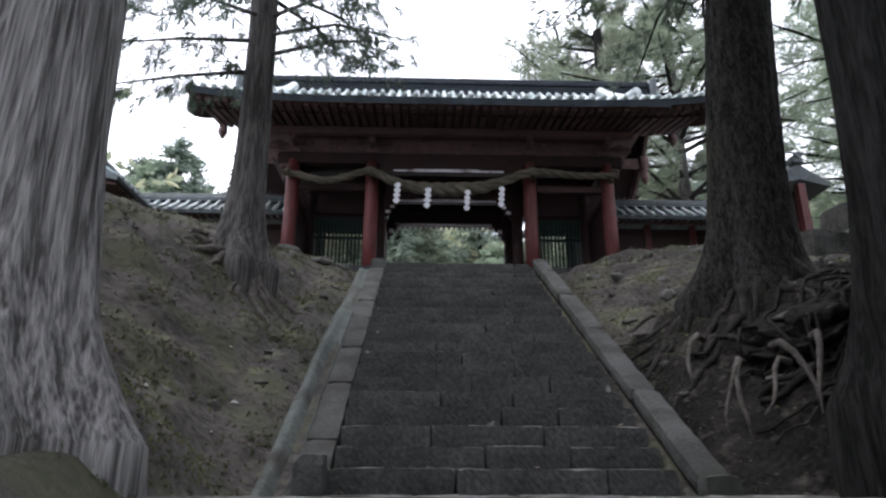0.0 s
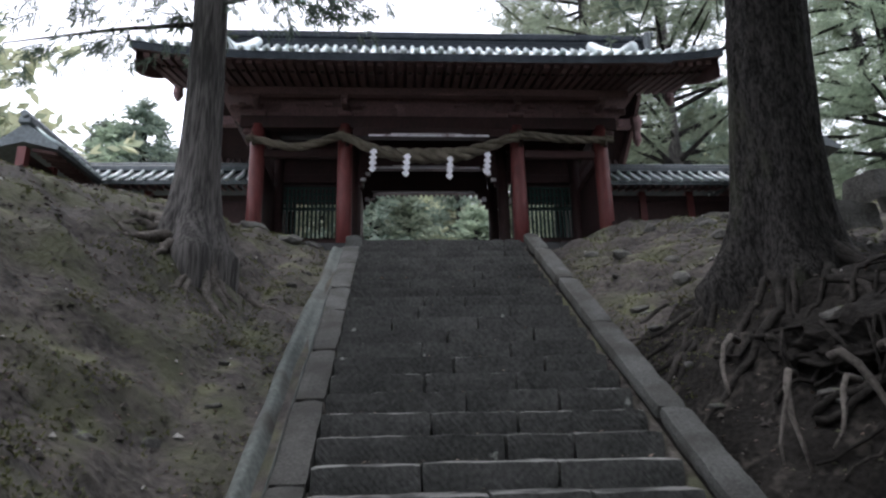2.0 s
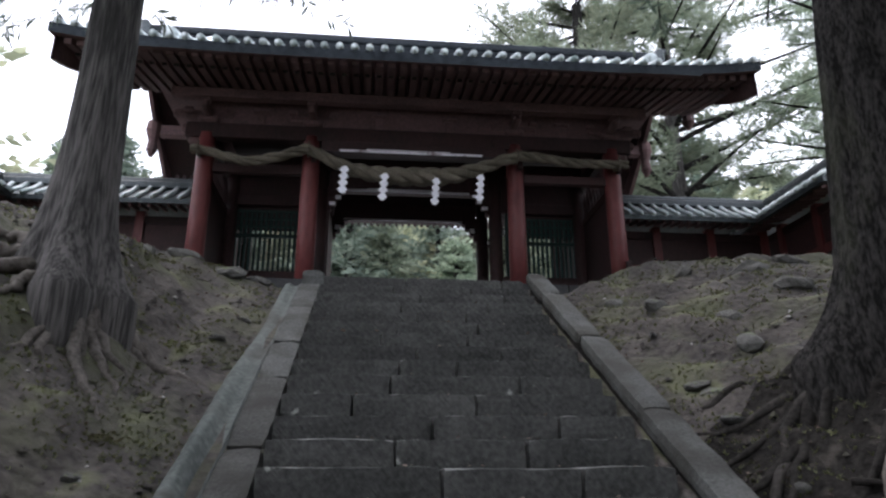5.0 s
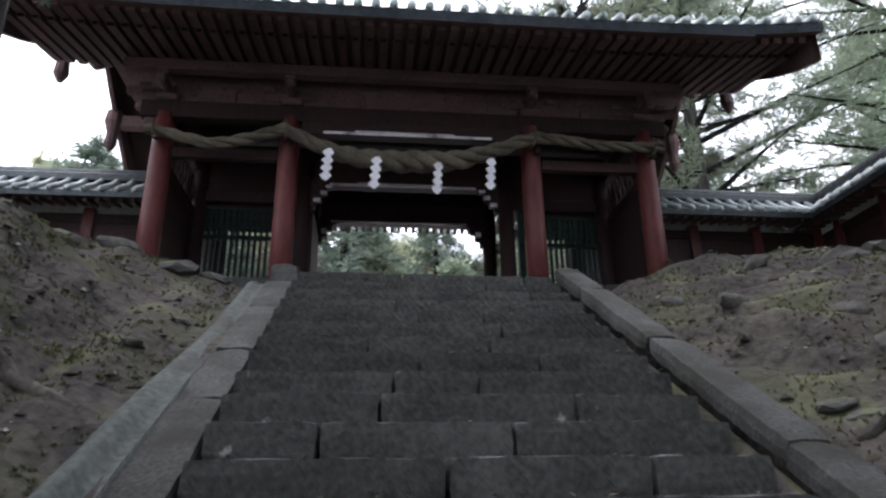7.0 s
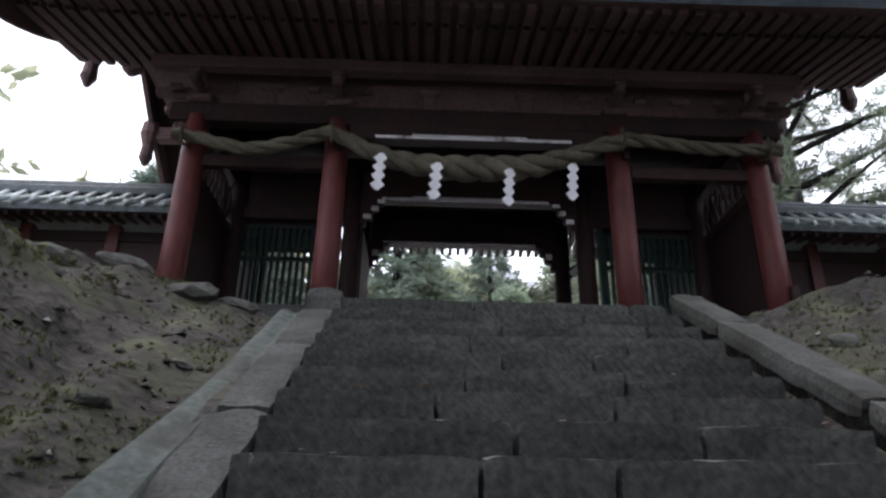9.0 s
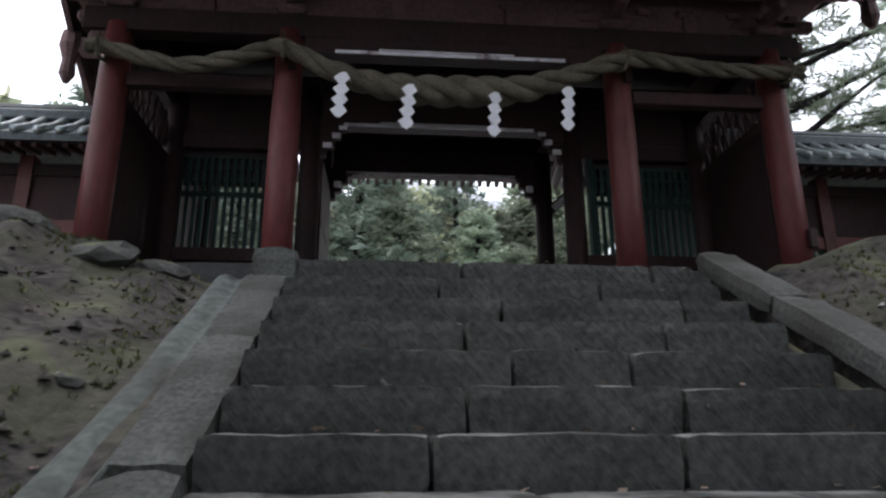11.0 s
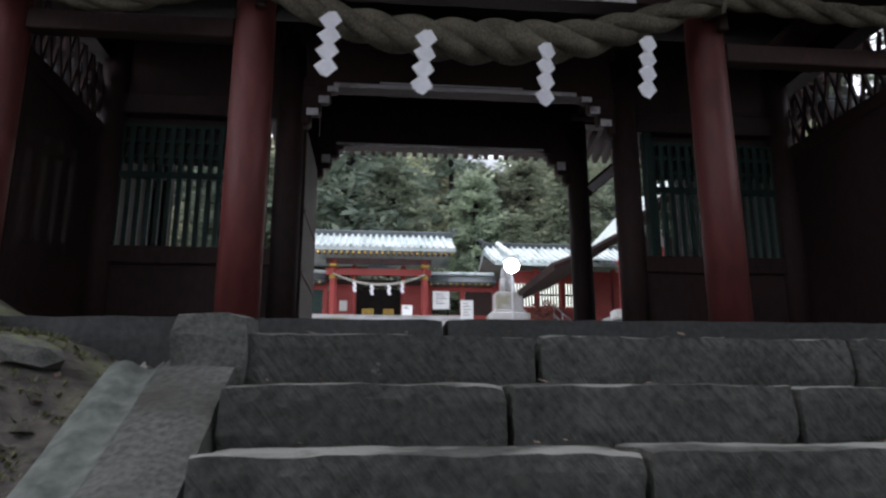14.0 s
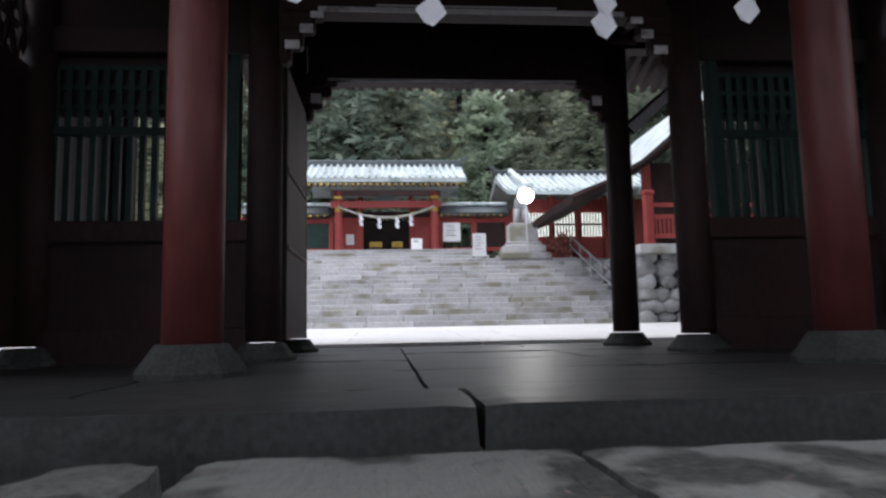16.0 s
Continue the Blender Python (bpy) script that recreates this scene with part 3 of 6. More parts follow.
def build_gate():
    gate = thing("shrine_gate", "red-lacquered wooden shrine gate with a hipped and gabled copper roof", "gate", (GC, RIDGE_Y, TOP_Z))
    inv = Matrix.Translation(-gate.location)

    def put(name, bm, mat, label="", parent=None, smooth_shade=False):
        if parent is None:
            bm.transform(inv)
            return part(name, bm, mat, gate, label, smooth_shade)
        return part(name, bm, mat, parent, label, smooth_shade)

    # columns on stone bases
    bm = bmesh.new()
    lathe(bm, [(0.147, 0), (0.147, 1.2), (0.143, 2.2), (0.135, 2.75)], 28)
    front_col = mesh_of("column", bm, RED, False)
    # inner columns take the shade-darkened red
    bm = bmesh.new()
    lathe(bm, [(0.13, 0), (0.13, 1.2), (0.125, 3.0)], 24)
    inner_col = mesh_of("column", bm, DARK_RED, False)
    bm = bmesh.new()
    lathe(bm, [(0.28, -0.1), (0.28, 0.02), (0.25, 0.06), (0.2, 0.13), (0.18, 0.155)], 8)
    front_base = mesh_of("base_stone", bm, BASE_STONE)
    bm = bmesh.new()
    lathe(bm, [(0.24, -0.1), (0.24, 0.02), (0.2, 0.06), (0.16, 0.12)], 12)
    inner_base = mesh_of("base_stone", bm, BASE_STONE)
    cols = (-3.41, -1.71, 1.71, 3.41)
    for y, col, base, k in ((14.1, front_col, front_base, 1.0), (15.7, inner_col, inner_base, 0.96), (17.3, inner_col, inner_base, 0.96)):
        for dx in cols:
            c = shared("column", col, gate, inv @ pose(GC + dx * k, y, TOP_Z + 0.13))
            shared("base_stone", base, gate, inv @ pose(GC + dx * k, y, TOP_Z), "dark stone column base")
    # tie beams, head beams and their pegs
    def rail(y, x0, x1, z0, z1, t=0.13, mat=DARK_RED, name="tie_beam", label=""):
        return put(name, boxed(x0, x1, y - t / 2, y + t / 2, z0, z1, bevel=0.008), mat, label)

    for s in (-1, 1):
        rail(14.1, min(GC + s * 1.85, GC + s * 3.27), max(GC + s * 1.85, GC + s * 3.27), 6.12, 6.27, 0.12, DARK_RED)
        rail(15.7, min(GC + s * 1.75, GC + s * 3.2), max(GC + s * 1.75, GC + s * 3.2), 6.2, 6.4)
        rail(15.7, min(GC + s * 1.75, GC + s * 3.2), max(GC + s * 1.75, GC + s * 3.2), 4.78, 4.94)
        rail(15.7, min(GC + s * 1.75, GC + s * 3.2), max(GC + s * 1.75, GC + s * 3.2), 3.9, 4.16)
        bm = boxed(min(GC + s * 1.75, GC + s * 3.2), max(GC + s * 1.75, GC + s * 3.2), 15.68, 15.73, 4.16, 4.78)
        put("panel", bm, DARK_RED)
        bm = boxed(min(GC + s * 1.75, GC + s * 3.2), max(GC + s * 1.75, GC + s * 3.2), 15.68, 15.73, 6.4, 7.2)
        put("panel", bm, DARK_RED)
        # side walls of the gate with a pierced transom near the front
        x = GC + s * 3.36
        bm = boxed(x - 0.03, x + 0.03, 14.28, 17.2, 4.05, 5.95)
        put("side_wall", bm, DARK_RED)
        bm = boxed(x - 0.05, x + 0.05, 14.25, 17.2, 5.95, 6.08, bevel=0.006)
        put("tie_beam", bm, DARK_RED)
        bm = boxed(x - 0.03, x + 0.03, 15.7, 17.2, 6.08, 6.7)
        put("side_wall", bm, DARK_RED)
        for i in range(8):
            for o, lean in ((0.0, 0.15), (0.15, -0.15)):
                bm = bmesh.new()
                beam(bm, (x + o * 0.07, 14.3 + o + i * 0.17, 6.08), (x + o * 0.07, 14.3 + o + i * 0.17 + lean, 6.6), 0.03, 0.03, (1, 0, 0))
                put("transom_bar", bm, DARK_RED)
        # green lattice windows: thick upright bars, shorter bars above a middle rail
        x0, x1 = sorted((GC + s * 1.86, GC + s * 3.2))
        win = put("lattice_window", boxed(x0, x1, 15.66, 15.74, 5.58, 5.64), GREEN, "dark green wooden lattice window")
        bar = mesh_of("lattice_bar", boxed(-0.022, 0.022, -0.022, 0.022, 0, 0.64), GREEN)
        bar2 = mesh_of("lattice_bar", boxed(-0.022, 0.022, -0.022, 0.022, 0, 0.46), GREEN)
        nb = 15
        for i in range(nb):
            bx = x0 + 0.05 + (x1 - x0 - 0.1) * i / (nb - 1)
            shared("lattice_bar", bar, win, inv @ pose(bx, 15.7, 4.94))
            shared("lattice_bar", bar2, win, inv @ pose(bx, 15.7, 5.64))
        # board added behind the upper lattice to keep daylight from showing through
        put("panel", boxed(x0, x1, 15.745, 15.77, 5.74, 6.2), DARK_RED)
        for z in (5.8, 5.95, 6.1):
            part("lattice_rail", boxed(x0 - GC, x1 - GC, -0.012, 0.012, z - 0.02 - TOP_Z, z + 0.02 - TOP_Z), GREEN, win)
        for x in (x0, x1):
            part("window_stile", boxed(x - 0.035 - GC, x + 0.035 - GC, -0.06, 0.06, 4.94 - TOP_Z, 6.2 - TOP_Z), GREEN, win)
    # head beams over the columns of each row
    for y in (14.1, 15.7, 17.3):
        rail(y, GC - 3.75, GC + 3.75, 6.72 if y < 15 else 6.95, 6.98 if y < 15 else 7.2, 0.2)
    # beams over the passage with pale lower edges and curved end brackets
    for y, z, half, top in ((14.1, 6.53, 1.55, 6.72), (15.7, 6.52, 1.5, 6.95), (17.3, 6.55, 1.5, 6.95)):
        bm = bmesh.new()
        n = 14
        low = lambda f: z + 0.02 - (0.1 * abs(2 * f - 1) ** 12 if y > 17 else 0)  # noqa: E731
        for i in range(n):
            f0, f1 = i / n, (i + 1) / n
            vs = [bm.verts.new((GC - half + 2 * half * f, y + dy, zz)) for f in (f0, f1) for dy, zz in ((-0.09, low(f)), (0.09, low(f)), (0.09, top), (-0.09, top))]
            for q in ((0, 4, 5, 1), (1, 5, 6, 2), (2, 6, 7, 3), (3, 7, 4, 0)):
                bm.faces.new([vs[j] for j in q])
            if i == 0:
                bm.faces.new(vs[3::-1])
            if i == n - 1:
                bm.faces.new(vs[4:])
        bmesh.ops.remove_doubles(bm, verts=bm.verts, dist=1e-4)
        put("passage_beam", bm, DARK_RED)
        if y < 17:
            bm = boxed(GC - 1.24, GC + 1.14, y - 0.105, y - 0.094, z + 0.015, z + 0.05)
            box(bm, GC - 0.8, GC + 0.6, y - 0.105, y - 0.094, z + 0.062, z + 0.074)
        else:
            bm = boxed(GC - 1.3, GC + 1.2, y - 0.105, y - 0.094, z + 0.025, z + 0.05)
        put("beam_edge", bm, PALE_EDGE, "worn pale painted edge of the beam")
        for s in (-1, 1):
            if y > 15:
                bm = bmesh.new()
                for i, (u, w) in enumerate(((1.2, 0.02), (1.27, 0.13), (1.36, 0.26), (1.45, 0.38))):
                    box(bm, *sorted((GC + s * u, GC + s * 1.6)), y - 0.07, y + 0.07, z - w, z - w + 0.15, bevel=0.025)
                put("corner_bracket", bm, DARK_RED)
                tips = ((1.2, 0.1, 0.03, -0.04), (1.28, 0.1, 0.15, 0.08), (1.38, 0.11, 0.28, 0.21)) if y < 17 else ((1.37, 0.1, 0.2, 0.1),)
                for u, wide, lo, hi in tips:
                    bm = boxed(*sorted((GC + s * u, GC + s * (u + wide))), y - 0.085, y - 0.072, z - lo, z - hi, bevel=0.004)
                    put("bracket_tip", bm, PALE_EDGE, "white painted bracket tip")
    # wall plate, frieze boards, struts and bracket sets over the front and rear columns
    for y, sgn in ((14.1, -1), (17.3, 1)):
        put("frieze", boxed(GC - 3.4, GC + 3.4, y - 0.04, y + 0.04, 6.98, 7.5), BLACK_RED, "dark red boards between the brackets")
        rail(y + sgn * 0.34, GC - 3.95, GC + 3.95, 7.28, 7.44, 0.16, BLACK_RED, "eave_purlin")
        for i, dx in enumerate((*cols, -0.6, 0.6, -2.56, 2.56)):
            main = i < 4
            bm = bmesh.new()
            if main:
                box(bm, GC + dx - 0.16, GC + dx + 0.16, y - 0.16, y + 0.16, 6.98, 7.08, bevel=0.03)
                box(bm, GC + dx - 0.4, GC + dx + 0.4, y - 0.06, y + 0.06, 7.08, 7.2, bevel=0.03)
                box(bm, GC + dx - 0.06, GC + dx + 0.06, y - 0.44, y + 0.44, 7.08, 7.2, bevel=0.03)
                for o in (-0.34, 0, 0.34):
                    box(bm, GC + dx + o - 0.08, GC + dx + o + 0.08, y - 0.08, y + 0.08, 7.2, 7.28, bevel=0.02)
                box(bm, GC + dx - 0.08, GC + dx + 0.08, y + sgn * 0.34 - 0.08, y + sgn * 0.34 + 0.08, 7.2, 7.28, bevel=0.02)
            else:
                box(bm, GC + dx - 0.07, GC + dx + 0.07, y - 0.07, y + 0.07, 6.98, 7.2, bevel=0.01)
                box(bm, GC + dx - 0.14, GC + dx + 0.14, y - 0.09, y + 0.09, 7.2, 7.28, bevel=0.03)
            put("bracket_set" if main else "strut", bm, BLACK_RED)
    for s in (-1, 1):
        x = GC + s * 3.75
        put("head_beam", boxed(GC + s * 3.41 - 0.1, GC + s * 3.41 + 0.1, 14.21, 17.19, 6.72, 6.95), DARK_RED)
        put("frieze", boxed(GC + s * 3.41 - 0.04, GC + s * 3.41 + 0.04, 14.14, 17.26, 6.98, 7.5), BLACK_RED)
        for y in (14.1, 15.7, 17.3):
            bm = bmesh.new()
            box(bm, *sorted((GC + s * 3.55, GC + s * 4.0)), y - 0.06, y + 0.06, 7.1, 7.24, bevel=0.03)
            box(bm, *sorted((GC + s * 3.55, GC + s * 3.85)), y - 0.06, y + 0.06, 6.84, 6.98, bevel=0.04)
            box(bm, *sorted((GC + s * 3.5, GC + s * 3.72)), y - 0.05, y + 0.05, 6.6, 6.78, bevel=0.05)
            put("bracket_arm", bm, BLACK_RED, "carved bracket nose")
    # pegs on the outer front columns
    for dx in (-1.71, 1.71, 3.41):
        put("peg", boxed(GC + dx + 0.02, GC + dx + 0.1, 13.9, 13.96, 6.3, 6.46, bevel=0.01), DARK_RED)
    put("peg", boxed(GC + 3.46, GC + 3.54, 13.91, 13.97, 4.55, 4.75, bevel=0.01), DARK_RED)
    # slanting brace between the rear columns, its face painted pale
    bm = bmesh.new()
    beam(bm, (GC + 1.74, 17.26, 6.1), (GC + 2.35, 17.26, 6.62), 0.1, 0.14)
    put("brace", bm, DARK_RED)
    bm = bmesh.new()
    beam(bm, (GC + 1.76, 17.2, 6.1), (GC + 2.33, 17.2, 6.59), 0.012, 0.1)
    put("brace_face", bm, PALE_EDGE, "pale painted face of the brace")
    # ceiling boards over the passage, near-black with its gloom in the colour
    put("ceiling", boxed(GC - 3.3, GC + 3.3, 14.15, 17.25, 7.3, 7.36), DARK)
    # open door leaf with iron bands
    leaf = put("door_leaf", boxed(GC - 1.56, GC - 1.5, 15.86, 17.1, 4.06, 6.2, bevel=0.006), DARK_RED, "dark door leaf standing open")
    for z in (4.75, 5.35):
        part("door_band", boxed(-1.505, -1.49, 0.2, 1.38, z - TOP_Z, z + 0.035 - TOP_Z), BLACK_RED, leaf)
    # rafters: two tiers at the front and rear, one on the short sides
    def rafter_mesh(a, b):
        bm = bmesh.new()
        beam(bm, a, b, 0.105, 0.085)
        return mesh_of("rafter", bm, BLACK_RED)

    tip = mesh_of("rafter_tip", boxed(-0.036, 0.036, -0.005, 0, -0.043, 0.043), FIR_BARK)
    low_r = rafter_mesh((0, 0.5, 7.26), (0, 1.9, 7.6))
    up_r = rafter_mesh((0, 0.14, 7.22), (0, 1.2, 7.47))
    n = 58
    for i in range(n):
        x = GC - 5.05 + 10.1 * i / (n - 1)
        lift = 0.14 * (abs(x - GC) / EAVE_HALF) ** 5
        base = inv @ pose(x, EAVE_Y, lift)
        shared("rafter", low_r, gate, base)
        shared("rafter", up_r, gate, base)
        shared("rafter_tip", tip, gate, inv @ pose(x, EAVE_Y + 0.5, 7.26 + lift, 15), "worn pale rafter tip")
    # deep, closely set rafters run out past the rear eave
    bm = bmesh.new()
    beam(bm, (0, 17.34, 7.42), (0, REAR_Y + 0.16, 7.1), 0.062, 0.2)
    # rear rafters use the shade-darkened red too
    rear_r = mesh_of("rafter", bm, DARK_RED)
    for i in range(67):
        shared("rafter", rear_r, gate, inv @ pose(GC - 4.82 + i * 0.146, 0, 0))
    for sx in (-1, 1):
        x = GC + sx * (EAVE_HALF - 0.1)
        for sy in (-1, 1):
            bm = bmesh.new()
            prof = []
            for k in range(13):
                y = RIDGE_Y + sy * ((3.3 if sy < 0 else REAR_Y - RIDGE_Y) * k / 12)
                z = gate_roof_z(x, y) - 0.14
                prof.append((y, z, 0.34 + 0.08 * (k / 12)))
            for (y0, z0, h0), (y1, z1, h1) in zip(prof, prof[1:]):
                vs = [bm.verts.new((x + dx, y, z)) for dx in (-0.04, 0.04) for y, z in ((y0, z0), (y1, z1), (y1, z1 - h1), (y0, z0 - h0))]
                for q in ((0, 1, 2, 3), (7, 6, 5, 4), (0, 4, 5, 1), (2, 6, 7, 3)):
                    bm.faces.new([vs[i] for i in q])
            bmesh.ops.remove_doubles(bm, verts=bm.verts, dist=1e-4)
            put("barge_board", bm, BLACK_RED, "dark curved barge board under the verge")
        bm = bmesh.new()
        tube(bm, [(x + sx * 0.03, RIDGE_Y, 9.2), (x + sx * 0.03, RIDGE_Y, 9.05), (x + sx * 0.03, RIDGE_Y, 8.9), (x + sx * 0.03, RIDGE_Y, 8.7), (x + sx * 0.03, RIDGE_Y, 8.6)], [0.2, 0.22, 0.12, 0.15, 0.05], 10)
        put("gable_pendant", bm, BLACK_RED, "carved gable pendant")
        for y in (14.65, 16.75):
            bm = bmesh.new()
            tube(bm, [(x + sx * 0.03, y, 8.4), (x + sx * 0.03, y, 8.2), (x + sx * 0.03, y, 7.98), (x + sx * 0.03, y, 7.76), (x + sx * 0.03, y, 7.62)], [0.14, 0.16, 0.09, 0.11, 0.04], 10)
            put("gable_pendant", bm, BLACK_RED, "carved gable pendant")
        # gable wall, and the purlins that carry the verge
        bm = bmesh.new()
        gx = GC + sx * 3.45
        vs = [bm.verts.new((gx + dx, y, z)) for dx in (-0.04, 0.04) for y, z in ((13.9, 7.4), (17.5, 7.4), (16.6, 8.55), (15.7, 9.2), (14.8, 8.55))]
        bm.faces.new(vs[:5])
        bm.faces.new(vs[5:][::-1])
        for k in range(5):
            bm.faces.new((vs[k], vs[(k + 1) % 5], vs[5 + (k + 1) % 5], vs[5 + k]))
        put("gable_wall", bm, BLACK_RED)
        for y, z in ((15.7, 9.1), (14.6, 8.25), (16.8, 8.25)):
            put("purlin", boxed(*sorted((GC + sx * 3.3, GC + sx * 5.1)), y - 0.1, y + 0.1, z - 0.14, z + 0.08, bevel=0.01), BLACK_RED)
    # roof body, with soffit boards, eave edge and gables
    xs = sorted({*np.linspace(-EAVE_HALF, -4.31, 8), *np.linspace(-4.29, 4.29, 28), *np.linspace(4.31, EAVE_HALF, 8)})
    ys = np.linspace(EAVE_Y, REAR_Y, 33)
    bm = bmesh.new()
    top = [[bm.verts.new((GC + x, y, gate_roof_z(GC + x, y))) for x in xs] for y in ys]
    def under(x, y):
        e = (RIDGE_Y - EAVE_Y) - abs(y - RIDGE_Y) + (0.4 if y > RIDGE_Y else 0.0)
        thin = gate_roof_z(GC + x, y) - 0.16
        return thin if abs(x) > 4.3 else min(thin, 7.22 + min(e, 1.9) * 0.23)
    bot = [[bm.verts.new((GC + x, y, under(x, y))) for x in xs] for y in ys]
    nx, ny = len(xs), len(ys)
    for j in range(ny - 1):
        for i in range(nx - 1):
            bm.faces.new((top[j][i], top[j][i + 1], top[j + 1][i + 1], top[j + 1][i]))
            bm.faces.new((bot[j][i], bot[j + 1][i], bot[j + 1][i + 1], bot[j][i + 1]))
    for j in range(ny - 1):
        bm.faces.new((top[j][0], top[j + 1][0], bot[j + 1][0], bot[j][0]))
        bm.faces.new((top[j][-1], bot[j][-1], bot[j + 1][-1], top[j + 1][-1]))
    for i in range(nx - 1):
        bm.faces.new((top[0][i], bot[0][i], bot[0][i + 1], top[0][i + 1]))
        bm.faces.new((top[-1][i], top[-1][i + 1], bot[-1][i + 1], bot[-1][i]))
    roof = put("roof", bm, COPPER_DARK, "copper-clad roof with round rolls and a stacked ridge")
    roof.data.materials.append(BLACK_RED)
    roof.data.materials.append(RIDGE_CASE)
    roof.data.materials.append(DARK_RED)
    # underside behind the ridge takes the darker red, its shade painted in
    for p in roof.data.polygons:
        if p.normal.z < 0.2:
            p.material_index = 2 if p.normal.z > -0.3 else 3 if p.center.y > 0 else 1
    # round rolls down the slopes
    def roll(points):
        bm = bmesh.new()
        tube(bm, points, [0.057] * len(points), 8)
        bm.transform(inv)
        return part("roof_roll", bm, COPPER, roof, "", True)

    n = 48
    for i in range(n):
        x = GC - EAVE_HALF + 0.12 + (2 * EAVE_HALF - 0.24) * i / (n - 1)
        for a, b in ((EAVE_Y - 0.03, RIDGE_Y), (REAR_Y, RIDGE_Y)):
            roll([(x, a + (b - a) * k / 8, gate_roof_z(x, a + (b - a) * k / 8) + 0.03) for k in range(9)])
    # ridge stack and descending ridges
    for z0, z1, h, w in ((9.45, 9.62, RIDGE_HALF, 0.19), (9.63, 9.74, RIDGE_HALF - 0.03, 0.15), (9.75, 9.84, RIDGE_HALF, 0.17)):
        bm = bmesh.new()
        box(bm, GC - h, GC + h, RIDGE_Y - w, RIDGE_Y + w, z0, z1, bevel=0.02)
        bm.transform(inv)
        part("ridge_course", bm, RIDGE_CASE, roof, "dark copper-clad ridge course")
    bm = bmesh.new()
    tube(bm, [(GC - RIDGE_HALF - 0.03, RIDGE_Y, 9.9), (GC + RIDGE_HALF + 0.03, RIDGE_Y, 9.9)], [0.11, 0.11], 10)
    bm.transform(inv)
    part("ridge_cap", bm, RIDGE_CASE, roof, "dark rounded ridge cap", True)
    for sx in (-1, 1):
        bm = bmesh.new()
        box(bm, *sorted((GC + sx * (RIDGE_HALF - 0.02), GC + sx * (RIDGE_HALF + 0.16))), RIDGE_Y - 0.3, RIDGE_Y + 0.3, 9.3, 9.98, bevel=0.06)
        tube(bm, [(GC + sx * (RIDGE_HALF + 0.05), RIDGE_Y, 9.95), (GC + sx * (RIDGE_HALF + 0.3), RIDGE_Y, 10.08)], [0.07, 0.06], 8)
        bm.transform(inv)
        part("ridge_end", bm, COPPER_DARK, roof, "dark ridge end ornament")
        for sy in (-1, 1):
            bm = bmesh.new()
            pts = []
            for k in range(9):
                y = RIDGE_Y + sy * (0.2 + 2.25 * k / 8)
                x = GC + sx * (GABLE_HALF - 0.3 + 0.12 * (k / 8) ** 2)
                pts.append((x, y, gate_roof_z(GC + sx * (GABLE_HALF - 0.3), y) + 0.14 + 0.08 * max(0, k - 6)))
            tube(bm, pts, [0.12] * 9, 10)
            bm.transform(inv)
            part("descending_ridge", bm, COPPER, roof, "pale curved descending ridge", True)
    return gate


build_gate()


# ---------------------------------------------------------------- straw rope and paper streamers
ROPE_LINE = ((-2.72, 6.36), (-2.57, 6.37), (-2.2, 6.27), (-1.8, 6.2), (-1.3, 6.31), (-0.9, 6.44), (-0.5, 6.25), (-0.1, 6.1), (0.4, 6.03), (0.84, 6.03), (1.4, 6.07), (1.95, 6.24), (2.5, 6.46), (2.9, 6.46), (3.4, 6.4), (3.9, 6.39), (4.28, 6.4), (4.42, 6.4))


def rope_point(t):
    t *= len(ROPE_LINE) - 1
    i = min(int(t), len(ROPE_LINE) - 2)
    f = t - i
    p = [ROPE_LINE[max(0, min(len(ROPE_LINE) - 1, i + k))] for k in (-1, 0, 1, 2)]
    cr = lambda a, b, c, d: 0.5 * (2 * b + (c - a) * f + (2 * a - 5 * b + 4 * c - d) * f * f + (3 * b - 3 * c + d - a) * f ** 3)  # noqa: E731
    return cr(*(q[0] for q in p)), cr(*(q[1] for q in p))


def build_rope():
    rope = thing("straw_rope", "thick twisted grey-brown straw rope slung across the gate's columns", "rope", (GC, 13.85, 6.4))
    inv = Matrix.Translation(-rope.location)
    n = 240
    for strand in range(3):
        bm = bmesh.new()
        pts, rad = [], []
        for i in range(n + 1):
            t = i / n
            x, z = rope_point(t)
            thick = 0.04 + 0.032 * math.exp(-((x - GC) / 1.05) ** 2) + 0.012 * math.exp(-((x - GC) / 2.6) ** 2)
            a = 2 * math.pi * (strand / 3 + (x - GC) * 1.15)
            pts.append((x, 13.78 + thick * 0.92 * math.cos(a), z + thick * 0.92 * math.sin(a)))
            rad.append(thick * (1.0 + 0.06 * noise.noise((x * 5, strand, 2))))
        tube(bm, pts, rad, 10, lambda i, a: 1 + 0.05 * math.sin(a * 7 + i * 0.8))
        bm.transform(inv)
        part("strand", bm, ROPE, rope, "", True)
    # loose ends of straw tied at the columns
    for x in (-2.6, -0.88, 2.52, 4.25):
        bm = bmesh.new()
        z = min(ROPE_LINE, key=lambda q: abs(q[0] - x))[1]
        tube(bm, [(x, 13.72, z + 0.12), (x + 0.02, 13.66, z), (x, 13.74, z - 0.12), (x - 0.02, 13.95, z - 0.05), (x, 13.97, z + 0.1)], [0.018] * 5, 6)
        bm.transform(inv)
        part("tie_cord", bm, ROPE, rope)


build_rope()


